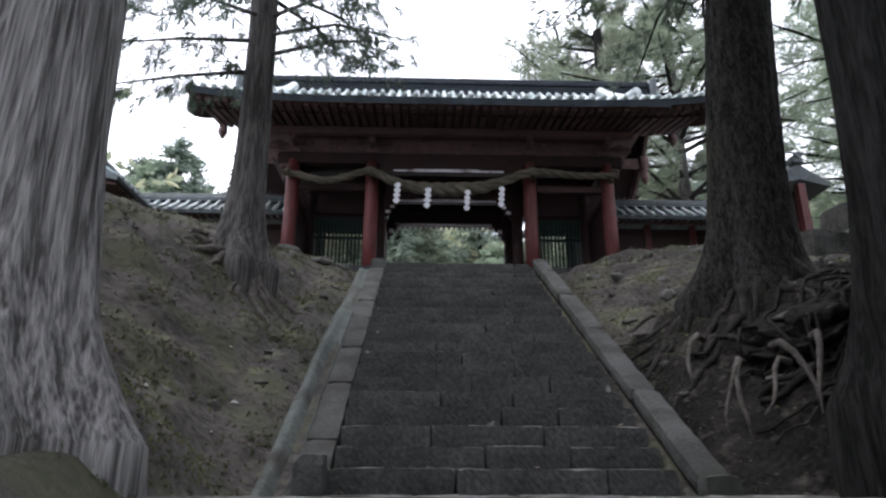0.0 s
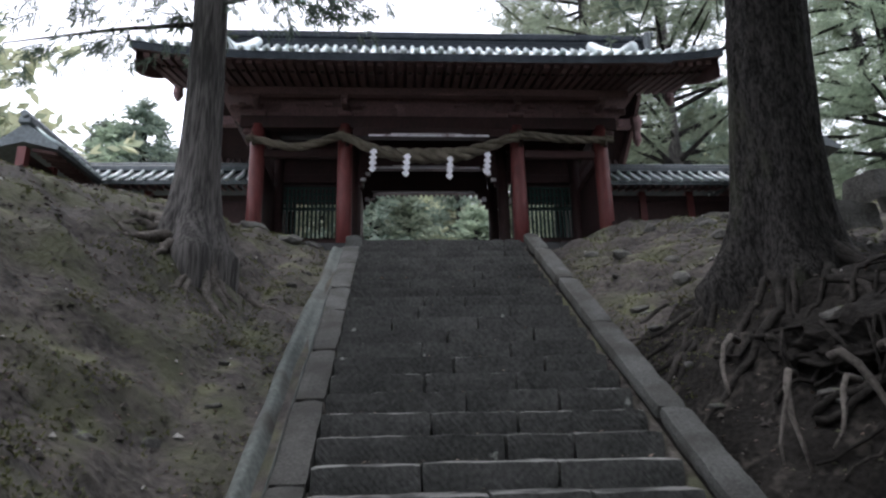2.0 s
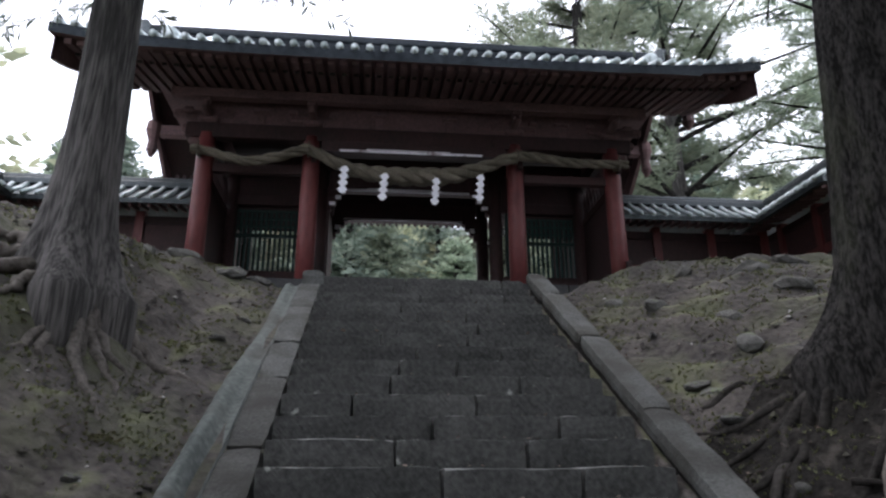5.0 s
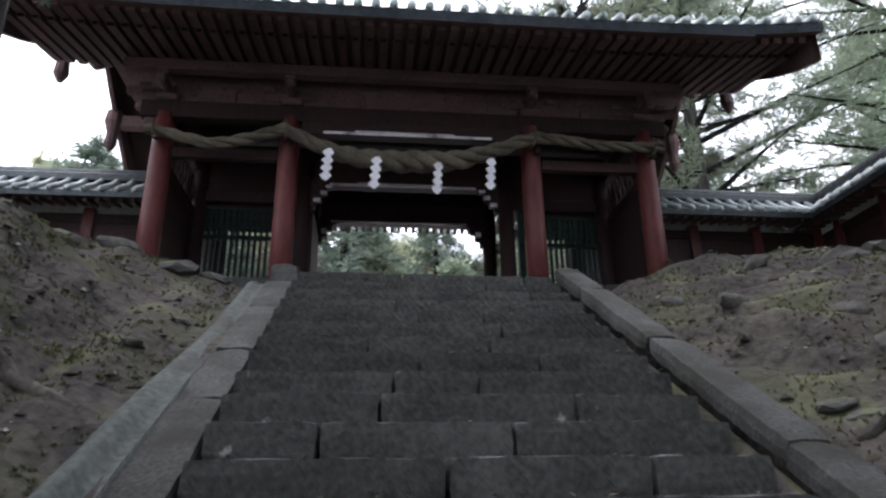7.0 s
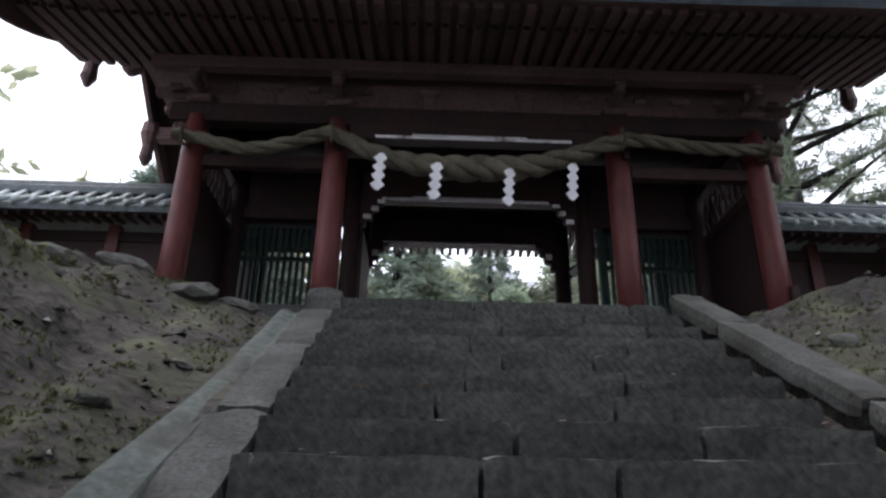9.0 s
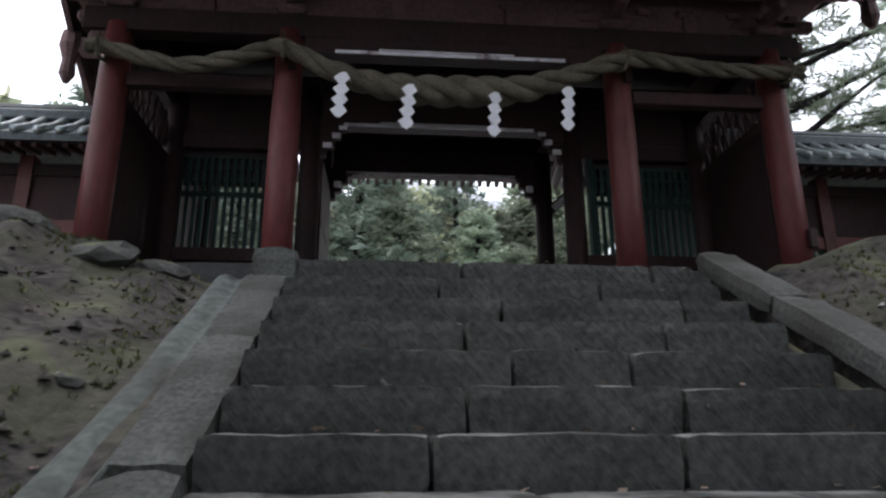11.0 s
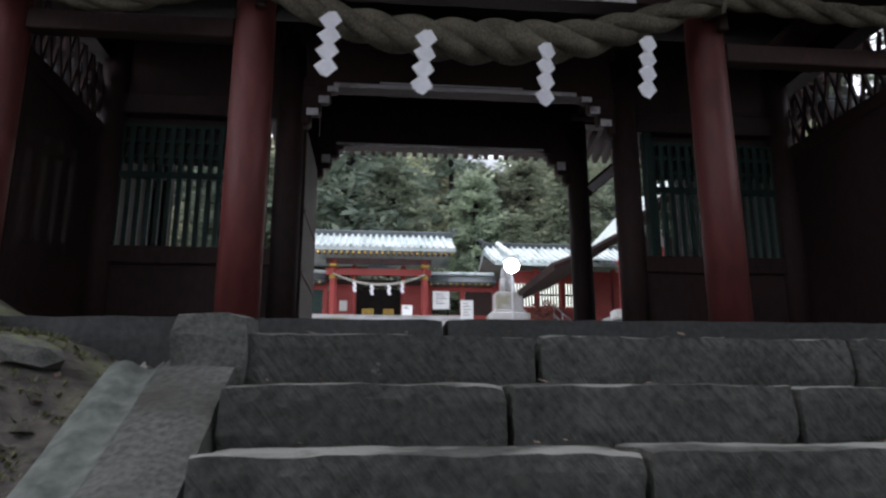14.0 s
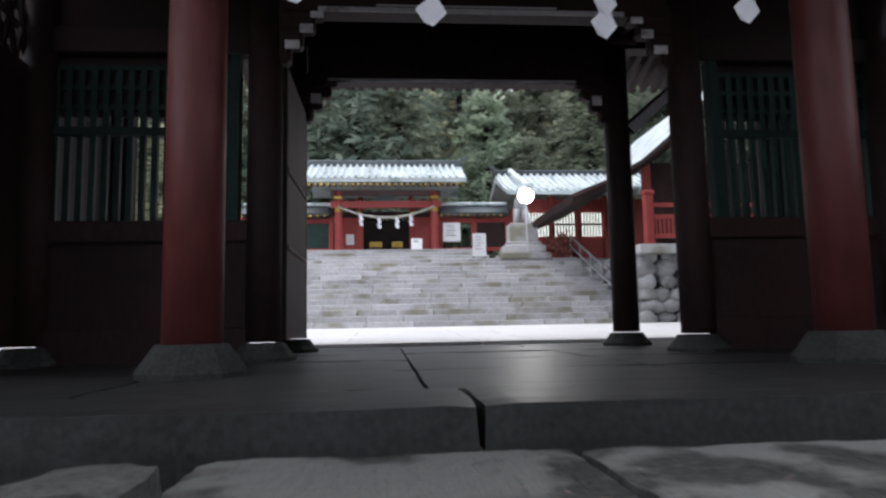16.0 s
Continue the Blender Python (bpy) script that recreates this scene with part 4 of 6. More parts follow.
def build_streamers():
    """Zigzag strips of folded paper hanging from the rope: each fold is a slanting lozenge that laps over the next."""
    rng = random.Random(3)
    for x, top in ((-0.29, 6.1), (0.35, 6.0), (1.17, 5.95), (1.89, 6.04)):
        bm = bmesh.new()
        for i in range(4):
            z, back = -i * 0.113, 0.005 * (i % 2)
            out = rng.uniform(0.012, 0.03)
            corners = ((-0.076, -0.058, -out), (-0.02, 0.004, 0.0), (0.03, 0.01, 0.0), (0.076, -0.05, out), (0.016, -0.128, 0.0), (-0.03, -0.112, 0.0))
            f = [bm.verts.new((px, back + py, z + pz)) for px, pz, py in corners]
            b = [bm.verts.new(v.co + Vector((0, 0.003, 0))) for v in f]
            bm.faces.new(f)
            bm.faces.new(b[::-1])
            for k in range(6):
                bm.faces.new((f[k], f[(k + 1) % 6], b[(k + 1) % 6], b[k]))
        ob = part("paper_streamer", bm, PAPER)
        tagged(ob, "white folded paper zigzag streamer hanging from the straw rope", "paper streamer", "streamers on the rope")
        ob.matrix_world = pose(x, 13.63, top, 0, rng.uniform(2, 5), rng.uniform(-12, 12))


build_streamers()

# ---------------------------------------------------------------- roofed walls beside the gate
def build_wall(name, a, b, out, label, fall=0.0):
    """A roofed, red timber wall from a to b in plan; out: the side on which its posts show."""
    a, b, out = Vector((*a, 0)), Vector((*b, 0)), Vector((*out, 0))
    d = (b - a).normalized()
    length = (b - a).length
    wall = thing(name, label, "wall", (a.x, a.y, 3.9), kind="structure")
    m = Matrix(((d.x, out.x, 0, 0), (d.y, out.y, 0, 0), (-fall, 0, 1, 0), (0, 0, 0, 1)))

    def put(nm, bm, mat, lab=""):
        bm.transform(m)
        return part(nm, bm, mat, wall, lab)

    put("stone_footing", boxed(0, length, -0.2, 0.2, -0.5, 0.25), BASE_STONE)
    for z0, z1 in ((0.3, 0.42), (1.05, 1.2), (1.72, 1.86)):
        put("rail", boxed(0, length, -0.06, 0.06, z0, z1), DARK_RED if z0 > 1.5 else RED)
    put("boards", boxed(0, length, -0.03, 0.03, 1.2, 1.72), DARK_RED)
    n = max(2, round(length / 1.1))
    post = mesh_of("post", boxed(-0.075, 0.075, -0.075, 0.075, 0.25, 1.95), RED)
    for i in range(n + 1):
        shared("post", post, wall, m @ pose(length * i / n, 0, 0))
    bar = mesh_of("lattice_bar", boxed(-0.02, 0.02, -0.02, 0.02, 0.42, 1.05), GREEN)
    nb = int(length / 0.11)
    for i in range(nb):
        shared("lattice_bar", bar, wall, m @ pose(length * (i + 0.5) / nb, 0, 0))
    bm = bmesh.new()
    prof = [(-0.62, 1.98), (-0.3, 2.18), (0, 2.42), (0.3, 2.18), (0.62, 1.98), (0.6, 1.9), (0, 2.05), (-0.6, 1.9)]
    r0 = [bm.verts.new((-0.05, y, z)) for y, z in prof]
    r1 = [bm.verts.new((length + 0.05, y, z)) for y, z in prof]
    for k in range(len(prof)):
        q = (k + 1) % len(prof)
        bm.faces.new((r0[k], r0[q], r1[q], r1[k]))
    bm.faces.new(r0)
    bm.faces.new(r1[::-1])
    roof = put("wall_roof", bm, COPPER_DARK, "small copper-clad roof with round rolls")
    bm = bmesh.new()
    tube(bm, [(0, 0.65, 1.99), (0, 0.3, 2.205), (0, 0.03, 2.43)], [0.045] * 3, 6)
    tube(bm, [(0, -0.65, 1.99), (0, -0.3, 2.205), (0, -0.03, 2.43)], [0.045] * 3, 6)
    roll = mesh_of("roof_roll", bm, COPPER, False)
    nr = int(length / 0.22)
    for i in range(nr):
        shared("roof_roll", roll, roof, m @ pose(length * (i + 0.5) / nr, 0, 0))
    bm = boxed(-0.12, length + 0.12, -0.11, 0.11, 2.38, 2.52, bevel=0.02)
    tube(bm, [(-0.15, 0, 2.55), (length + 0.15, 0, 2.55)], [0.07, 0.07], 8)
    bm.transform(m)
    part("wall_ridge", bm, COPPER_DARK, roof)
    bm = bmesh.new()
    beam(bm, (0, 0.5, 1.9), (0, 0.06, 1.98), 0.05, 0.06)
    rafter = mesh_of("rafter", bm, BLACK_RED)
    for i in range(int(length / 0.16)):
        shared("rafter", rafter, wall, m @ pose(0.08 + i * 0.16, 0, 0))
    return wall


build_wall("wall_left", (GC - 3.55, 15.3), (-6.15, 15.3), (0, -1), "roofed dark red timber wall with green lattice")
build_wall("wall_right", (GC + 3.55, 15.3), (7.55, 15.3), (0, -1), "roofed dark red timber wall with green lattice")
build_wall("wall_left_wing", (-6.3, 15.9), (-6.4, 13.1), (1, 0), "roofed dark red timber wall ending in a gable")
build_wall("wall_right_wing", (7.7, 15.9), (7.8, 12.9), (-1, 0), "roofed dark red timber wall running forward")


# ---------------------------------------------------------------- trees
def trunk_mesh(h, r, rng, flare=0.8, seg=40, rings=36, lean=(0, 0), bark=0.05, top=0.55, ribs=9):
    bm = bmesh.new()
    s = rng.random() * 40
    pts, rad = [], []
    for i in range(rings + 1):
        t = (i / rings) ** 1.6
        z = -0.6 + (h + 0.6) * t
        pts.append((lean[0] * z + 0.04 * math.sin(z * 0.7 + s), lean[1] * z, z))
        rad.append(r * (1 - (1 - top) * t) + r * flare * math.exp(-max(0, z) / 0.45) * (1 if z > 0 else 1.05))

    def wob(i, a):
        z = pts[i][2]
        low = math.exp(-max(0, z) / 0.7)
        v = 1 + 0.2 * low * math.sin(a * 5 + s) + 0.12 * low * math.sin(a * 3 + 2 * s)
        ridge = noise.noise((math.cos(a) * ribs * 0.8 + s, math.sin(a) * ribs * 0.8, z * 0.55))
        return v + bark * (1 - abs(ridge) * 4.0) + 0.02 * noise.noise((math.cos(a) * 3, math.sin(a) * 3, z * 3))

    tube(bm, pts, rad, seg, wob, cap=False)
    return bm


def add_spray(verts, faces, c, d, size, rng, n=9, droop=0.25, flat=0.5, thin=0.2):
    """A tuft of narrow leaves round a short twig that runs along d from c."""
    d = d.normalized()
    side = d.cross(Vector((0, 0, 1)))
    side = side.normalized() if side.length > 0.1 else Vector((1, 0, 0))
    up = side.cross(d)
    for i in range(n):
        t = rng.random()
        p = c + d * (size * t)
        a = rng.uniform(0, 2 * math.pi)
        w = (side * math.cos(a) + up * math.sin(a) * flat + d * rng.uniform(0.2, 1.0)).normalized()
        w.z -= droop * rng.random()
        ln = size * rng.uniform(0.35, 0.75)
        o = w.cross(Vector((rng.uniform(-1, 1), rng.uniform(-1, 1), rng.uniform(-1, 1))))
        o = o.normalized() * ln * rng.uniform(0.7, 1.3) * thin if o.length > 1e-3 else side * ln * 0.2
        k = len(verts)
        verts.extend((p - o * 0.3, p + w * ln * 0.55 - o, p + w * ln, p + w * ln * 0.5 + o))
        faces.append((k, k + 1, k + 2, k + 3))


def crown_mesh(name, rng, height, start, radius, layers, per, size, mat, sparse=0.0, droop=0.3, rise=0.15, conic=True, tufts=5, limb_r=0.04, leaves=8, thin=0.2):
    """Limbs in whorls with tufts of leaves along them. Returns meshes of limbs and of leaves."""
    verts, faces = [], []
    bm = bmesh.new()
    for i in range(layers):
        t = i / max(1, layers - 1)
        z = start + (height - start) * t
        reach = radius * ((1 - t) ** 0.8 * 0.92 + 0.08 if conic else math.sqrt(max(0.03, 1 - (1.6 * t - 0.6) ** 2)) if t > 0.0 else 0.7)
        a0 = rng.uniform(0, 6.28)
        for j in range(per):
            if rng.random() < sparse:
                continue
            a = a0 + 6.283 * j / per + rng.uniform(-0.5, 0.5)
            ln = reach * rng.uniform(0.6, 1.1)
            d = Vector((math.cos(a), math.sin(a), rise * rng.uniform(0.2, 1.6)))
            p0 = Vector((0, 0, z + rng.uniform(-0.3, 0.3)))
            mid = p0 + d * ln * 0.55
            end = p0 + d * ln + Vector((0, 0, -droop * ln * 0.35))
            tube(bm, [p0, mid, end], [limb_r * (1.1 - 0.5 * t), limb_r * 0.6, limb_r * 0.2], 5, cap=False)
            for q in range(tufts):
                f = 0.25 + 0.75 * (q + rng.random()) / tufts
                c = p0.lerp(mid, f * 2) if f < 0.5 else mid.lerp(end, f * 2 - 1)
                c = c + Vector((rng.uniform(-1, 1), rng.uniform(-1, 1), rng.uniform(-0.4, 0.4))) * reach * 0.13
                dd = d + Vector((rng.uniform(-1, 1), rng.uniform(-1, 1), rng.uniform(-0.3, 0.5)))
                add_spray(verts, faces, c, dd, size * rng.uniform(0.7, 1.3), rng, leaves, droop, 0.5, thin)
    limbs = mesh_of("limb_frame", bm, FIR_BARK, False)
    me = bpy.data.meshes.new(name)
    me.from_pydata(verts, [], faces)
    me.materials.append(mat)
    return limbs, me


def tree(name, label, at, h, r, bark, crown, rng, flare=0.8, seg=40, rings=36, lean=(0, 0), ribs=9, bark_depth=0.05, group=""):
    t = thing(name, label, "tree", at, group)
    part("trunk", trunk_mesh(h, r, rng, flare, seg, rings, lean, bark_depth, ribs=ribs), bark, t, "", True)
    if crown:
        tagged(shared("limb_frame", crown[0], t), kind="stuff")
        tagged(shared("crown", crown[1], t), kind="stuff")
    return t


def near_ground(x, y):
    return (x, y, ground_z(x, y))


rt = random.Random(21)
fir_crown = crown_mesh("crown", rt, 17, 5.0, 3.2, 13, 8, 0.34, FIR, 0.1, 0.5, 0.1, tufts=12, leaves=18, thin=0.1)
pine_crown = crown_mesh("crown", rt, 13, 5.0, 4.4, 9, 7, 0.5, NEEDLE, 0.15, 0.1, 0.3, conic=False, tufts=20, limb_r=0.09, leaves=46, thin=0.045)
forest_a = crown_mesh("crown", rt, 14, 1.5, 3.6, 17, 9, 0.8, NEEDLE, 0.05, 0.4, 0.2, tufts=6, leaves=11, thin=0.16)
forest_b = crown_mesh("crown", rt, 10, 1.2, 3.8, 9, 8, 0.9, LEAF, 0.05, 0.2, 0.5, conic=False, tufts=6, leaves=9)
forest_c = crown_mesh("crown", rt, 16, 1.5, 3.2, 20, 9, 0.7, HILL_FIR, 0.05, 0.4, 0.1, tufts=6, leaves=11, thin=0.16)

tree("cedar_tree", "broad cedar with pale furrowed bark on the bank", (-1.8, 3.75, 0.25), 16, 0.395, BARK, fir_crown, random.Random(2), 0.8, 72, 50, lean=(-0.03, 0), ribs=14, bark_depth=0.05)
low_crown = crown_mesh("crown", rt, 14, 4.6, 2.5, 9, 9, 0.3, FIR, 0.1, 0.6, 0.05, tufts=12, leaves=20, thin=0.1)
slim_fir = tree("fir_tree", "slim grey-barked fir with flaring roots beside the steps", (-2.12, 9.05, ground_z(-2.12, 9.05) - 0.1), 17, 0.222, GREY_BARK, low_crown, random.Random(5), 1.2, 56, 50, lean=(-0.012, 0), ribs=8, bark_depth=0.035)


def bough(owner, points, rng, tufts=52, size=0.18):
    """A drooping fir branch with hanging sprays of needles."""
    base = owner.location
    pts = [Vector(p) - base for p in points]
    bm = bmesh.new()
    tube(bm, pts, [0.035, 0.022, 0.008], 6)
    part("limb", bm, GREY_BARK, owner, "", True)
    verts, faces = [], []
    for i in range(tufts):
        f = 0.15 + 0.85 * rng.random()
        c = pts[0].lerp(pts[1], f * 2) if f < 0.5 else pts[1].lerp(pts[2], f * 2 - 1)
        side = rng.gauss(0, 0.24) * (1.15 - f * 0.6)
        c = c + Vector((rng.uniform(-0.12, 0.12), side, -abs(rng.gauss(0, 0.16))))
        d = (pts[2] - pts[0]).normalized() * 0.7 + Vector((rng.uniform(-0.5, 0.5), side * 2, -0.5))
        add_spray(verts, faces, c, d, size * rng.uniform(0.7, 1.4), rng, 38, 0.6, 0.5, 0.05)
    me = bpy.data.meshes.new("needle_spray")
    me.from_pydata(verts, [], faces)
    me.materials.append(FIR)
    shared("needle_spray", me, owner)


rb = random.Random(77)
for row in (((-2.1, 9.05, 6.3), (-1.0, 8.5, 6.1), (0.1, 8.1, 5.55)), ((-2.1, 9.05, 5.95), (-1.0, 8.4, 5.75), (-0.35, 7.9, 5.4)), ((-2.1, 9.05, 6.6), (-0.9, 8.1, 6.35), (-0.1, 7.5, 5.85)),
            ((-2.1, 9.05, 6.2), (-3.0, 8.4, 5.75), (-3.9, 8.0, 5.35)), ((-2.1, 9.05, 5.7), (-3.0, 8.6, 5.3), (-4.0, 8.2, 4.85)), ((-2.1, 9.05, 6.6), (-2.7, 8.1, 6.2), (-3.2, 7.5, 5.8))):
    bough(slim_fir, row, rb)
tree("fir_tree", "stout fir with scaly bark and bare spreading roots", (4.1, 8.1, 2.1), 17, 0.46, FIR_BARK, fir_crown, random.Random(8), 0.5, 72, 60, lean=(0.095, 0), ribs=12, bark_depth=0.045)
tree("cedar_tree", "dark cedar trunk close beside the landing", (3.4, 4.42, 0.55), 16, 0.42, SHADED_BARK, fir_crown, random.Random(11), 0.35, 72, 50, ribs=14, bark_depth=0.045)
tree("pine_tree", "tall pine with bare crooked limbs behind the wall", (8.9, 21.0, 4), 14, 0.24, GREY_BARK, pine_crown, random.Random(12), 0.5)
for x, y, k in ((7.6, 25.0, 1.15), (14.5, 18.5, 0.95), (18.0, 24.0, 1.0), (19.0, 14.5, 0.8)):
    p = tree("pine_tree", "pine with open tiers of needles behind the wall", (x, y, ground_z(x, y) - 0.2), 13, 0.3, FIR_BARK, pine_crown, random.Random(int(x * 10)), 0.4, 16, 12, group="pines behind the wall")
    p.scale = (k, k, k)
    p.rotation_euler.z = x


def forest():
    rng = random.Random(77)
    kinds = []
    for crown, nm, lab, h in ((forest_a, "forest_tree", "dense green conifer on the wooded hillside", 13), (forest_b, "forest_tree", "yellow-green broadleaf tree turning in autumn", 8), (forest_c, "forest_tree", "dark slender conifer on the wooded hillside", 15)):
        t = thing(nm, lab, "tree", (0, 60, ground_z(0, 60) - 0.3), "trees on the hill")
        part("trunk", trunk_mesh(h, 0.25, rng, 0.3, 10, 8), FIR_BARK, t, "", True)
        tagged(shared("limb_frame", crown[0], t), kind="stuff")
        tagged(shared("crown", crown[1], t), kind="stuff")
        kinds.append(t)
    kinds[1].location = near_ground(-6, 47)
    kinds[2].location = near_ground(5, 54)
    spots = []
    for row in range(8):
        y = 44.5 + row * 4.6
        for i in range(17):
            spots.append((-26 + i * 3.4 + rng.uniform(-1.2, 1.2) + (row % 2) * 1.7, y + rng.uniform(-1.6, 1.6)))
    for i in range(26):
        spots.append((rng.uniform(-34, -13), rng.uniform(20, 44)))
    for i in range(16):
        spots.append((rng.uniform(17, 36), rng.uniform(20, 44)))
    for x, y in spots:
        k = rng.choices((0, 1, 2), (4, 3, 3) if x < 6 else (5, 2, 3))[0]
        if x < -10 and y < 44:
            k = rng.choices((0, 1, 2), (1, 6, 2))[0]
        s = rng.uniform(0.75, 1.3) * (0.86 if y < 44 and x < 0 else 0.62 if y < 44 else 0.95)
        room = 1.7 + (0.386 if x > 4 or x < -3 else 0.374) * (y - 6) - ground_z(x, y)
        s = min(s, room * rng.uniform(0.86, 1.0) / (14, 9.5, 16)[k]) if -12 < x < 14 and y > 44 else s
        copy_thing(kinds[k], Matrix.LocRotScale((x, y, ground_z(x, y) - 0.4), Euler((0, 0, rng.uniform(0, 6.28))), (s * 1.3, s * 1.3, s * rng.uniform(0.9, 1.05))))

    # dense unseen wood added round the lower flight to keep light off banks and stair
    for x, y in ((-8, -6), (6.5, -4), (8.3, 2.6), (9, -1), (6, -12), (-2.5, -17), (11, -11), (-12, -12), (13, -3)):
        s = rng.uniform(1.25, 1.5)
        copy_thing(kinds[rng.choice((0, 2))], Matrix.LocRotScale((x, y, ground_z(x, y) - 0.4), Euler((0, 0, rng.uniform(0, 6.28))), (s, s, s)))


forest()

def build_mountain():
    """A far mountain behind the wooded hill, its haze put into a pale colour."""
    verts, nx, ny = [], 120, 10
    for j in range(ny + 1):
        for i in range(nx + 1):
            x = -330 + 760 * i / nx
            crest = 156 * math.exp(-((x - 15) / 150) ** 2) + 100 * math.exp(-((x - 280) / 150) ** 2) + 9 * noise.noise((x * 0.02, 3, 1)) + 4 * noise.noise((x * 0.09, 5, 1)) + 2 * noise.noise((x * 0.3, 9, 1))
            f = j / ny
            verts.append((x, 330 + 90 * f + 8 * noise.noise((x * 0.03, f * 3, 2)), 10 + max(4, crest) * f ** 0.8))
    faces = [(j * (nx + 1) + i, j * (nx + 1) + i + 1, (j + 1) * (nx + 1) + i + 1, (j + 1) * (nx + 1) + i) for j in range(ny) for i in range(nx)]
    me = bpy.data.meshes.new("mountain")
    me.from_pydata(verts, [], faces)
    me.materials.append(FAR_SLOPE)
    me.shade_smooth()
    tagged(new("backdrop_mountain", me), "far wooded mountain slope coloured pale grey for haze", "mountain", kind="structure")


build_mountain()

# ---------------------------------------------------------------- court behind the gate
def build_court():
    rng = random.Random(31)
    pav = thing("pavement_court", "pale stone paving of the open court", "pavement", (2, 23, 4), kind="structure")
    for j in range(9):
        y0, y1 = 18.5 + j, 19.5 + j
        z = lambda y: 3.955 + 0.17 * smooth(18, 27, y)  # noqa: E731
        for i in range(9):
            x0 = -8 + i * 2.3 + (j % 2) * 0.7
            bm = bmesh.new()
            vs = [bm.verts.new((x - 2, y - 23, h - 4)) for x, y, h in ((x0, y0, z(y0)), (x0 + 2.285, y0, z(y0)), (x0 + 2.285, y1 - 0.015, z(y1)), (x0, y1 - 0.015, z(y1)))]
            lo = [bm.verts.new(v.co - Vector((0, 0, 0.1))) for v in vs]
            bm.faces.new(vs)
            for k in range(4):
                bm.faces.new((vs[k], lo[k], lo[(k + 1) % 4], vs[(k + 1) % 4]))
            part("paving_slab", bm, COURT, pav)
    st = thing("court_stair", "wide pale stone stair across the court", "stairs", (2.4, 27.4, 4.1))
    n = 14
    for k in range(n):
        y, z = 27.4 + k * 0.43, 4.1 + (k + 1) * 0.16
        x = -5.0 - rng.random()
        while x < 6.4:
            w = min(rng.uniform(0.9, 1.5), 6.5 - x)
            bm = boxed(x + 0.006 - 2.4, x + w - 0.006 - 2.4, y - 27.4 + rng.uniform(-0.01, 0.01), y + 0.6 - 27.4, z - 0.3 - 4.1, z - 4.1 + rng.uniform(-0.006, 0.006), bevel=0.012)
            part("step_stone", bm, COURT_STONE, st)
            x += w
    for k in range(3):
        y, z = 33.6 + k * 0.5, 6.34 + (k + 1) * 0.17
        part("step_stone", boxed(-7.4, 1.2, y - 27.4, y + 2.5 - 27.4, z - 0.4 - 4.1, z - 4.1, bevel=0.012), COURT_STONE, st)
    part("upper_terrace", boxed(-7.4, 8, 33.4 - 27.4, 38.6 - 27.4, 6.0 - 4.1, 6.345 - 4.1), COURT_STONE, st)
    # handrail of steel tube up the stair's edge
    rail = thing("handrail", "steel tube handrail climbing the edge of the court stair", "handrail", (6.3, 27.6, 4.1))
    for dz in (0.85, 0.5):
        bm = bmesh.new()
        tube(bm, [(0, 0, dz), (0, 5.6, dz + 2.15)], [0.025] * 2, 8)
        part("rail_tube", bm, METAL, rail)
    for i in range(6):
        bm = bmesh.new()
        tube(bm, [(0, 0.1 + i * 1.08, -0.1 + i * 0.41), (0, 0.1 + i * 1.08, 0.86 + i * 0.415)], [0.022] * 2, 8)
        part("rail_post", bm, METAL, rail)


build_court()


def curved_roof(parent, x0, x1, y0, y1, z_eave, z_ridge, spacing, inv, along="x"):
    """A gabled copper roof with hollow slopes, rolls and a ridge; the ridge runs along x."""
    ym = (y0 + y1) / 2
    h = lambda u: z_eave + (z_ridge - z_eave) * (0.65 * u + 0.35 * u * u)  # noqa: E731
    bm = bmesh.new()
    n = 8
    prof = [(y0 + (ym - y0) * i / n, h(i / n)) for i in range(n + 1)] + [(ym + (y1 - ym) * i / n, h(1 - i / n)) for i in range(1, n + 1)]
    prof += [(y1 - 0.05, z_eave - 0.14), (ym, z_ridge - 0.35), (y0 + 0.05, z_eave - 0.14)]
    r0, r1 = [bm.verts.new((x0, y, z)) for y, z in prof], [bm.verts.new((x1, y, z)) for y, z in prof]
    for k in range(len(prof)):
        q = (k + 1) % len(prof)
        bm.faces.new((r0[k], r0[q], r1[q], r1[k]))
    bm.faces.new(r0)
    bm.faces.new(r1[::-1])
    bm.transform(inv)
    roof = part("roof", bm, COPPER, parent, "pale patinated copper roof")
    bm = bmesh.new()
    tube(bm, [(0, y0 - 0.02 + (ym - y0) * i / 6, h(i / 6) + 0.02) for i in range(7)], [0.06] * 7, 6)
    front = mesh_of("roof_roll", bm, COPPER, False)
    for i in range(int((x1 - x0) / spacing)):
        shared("roof_roll", front, roof, inv @ pose(x0 + spacing * (i + 0.5), 0, 0))
    bm = boxed(x0 - 0.08, x1 + 0.08, ym - 0.14, ym + 0.14, z_ridge - 0.1, z_ridge + 0.16, bevel=0.03)
    bm.transform(inv)
    part("ridge", bm, COPPER_DARK, roof)
    for x in (x0 - 0.06, x1 + 0.06):
        bm = bmesh.new()
        tube(bm, [(x, ym, z_ridge), (x, ym, z_ridge + 0.22), (x + math.copysign(0.16, x - (x0 + x1) / 2), ym, z_ridge + 0.32)], [0.12, 0.1, 0.04], 6)
        bm.transform(inv)
        part("ridge_end", bm, COPPER_DARK, roof)
    return roof


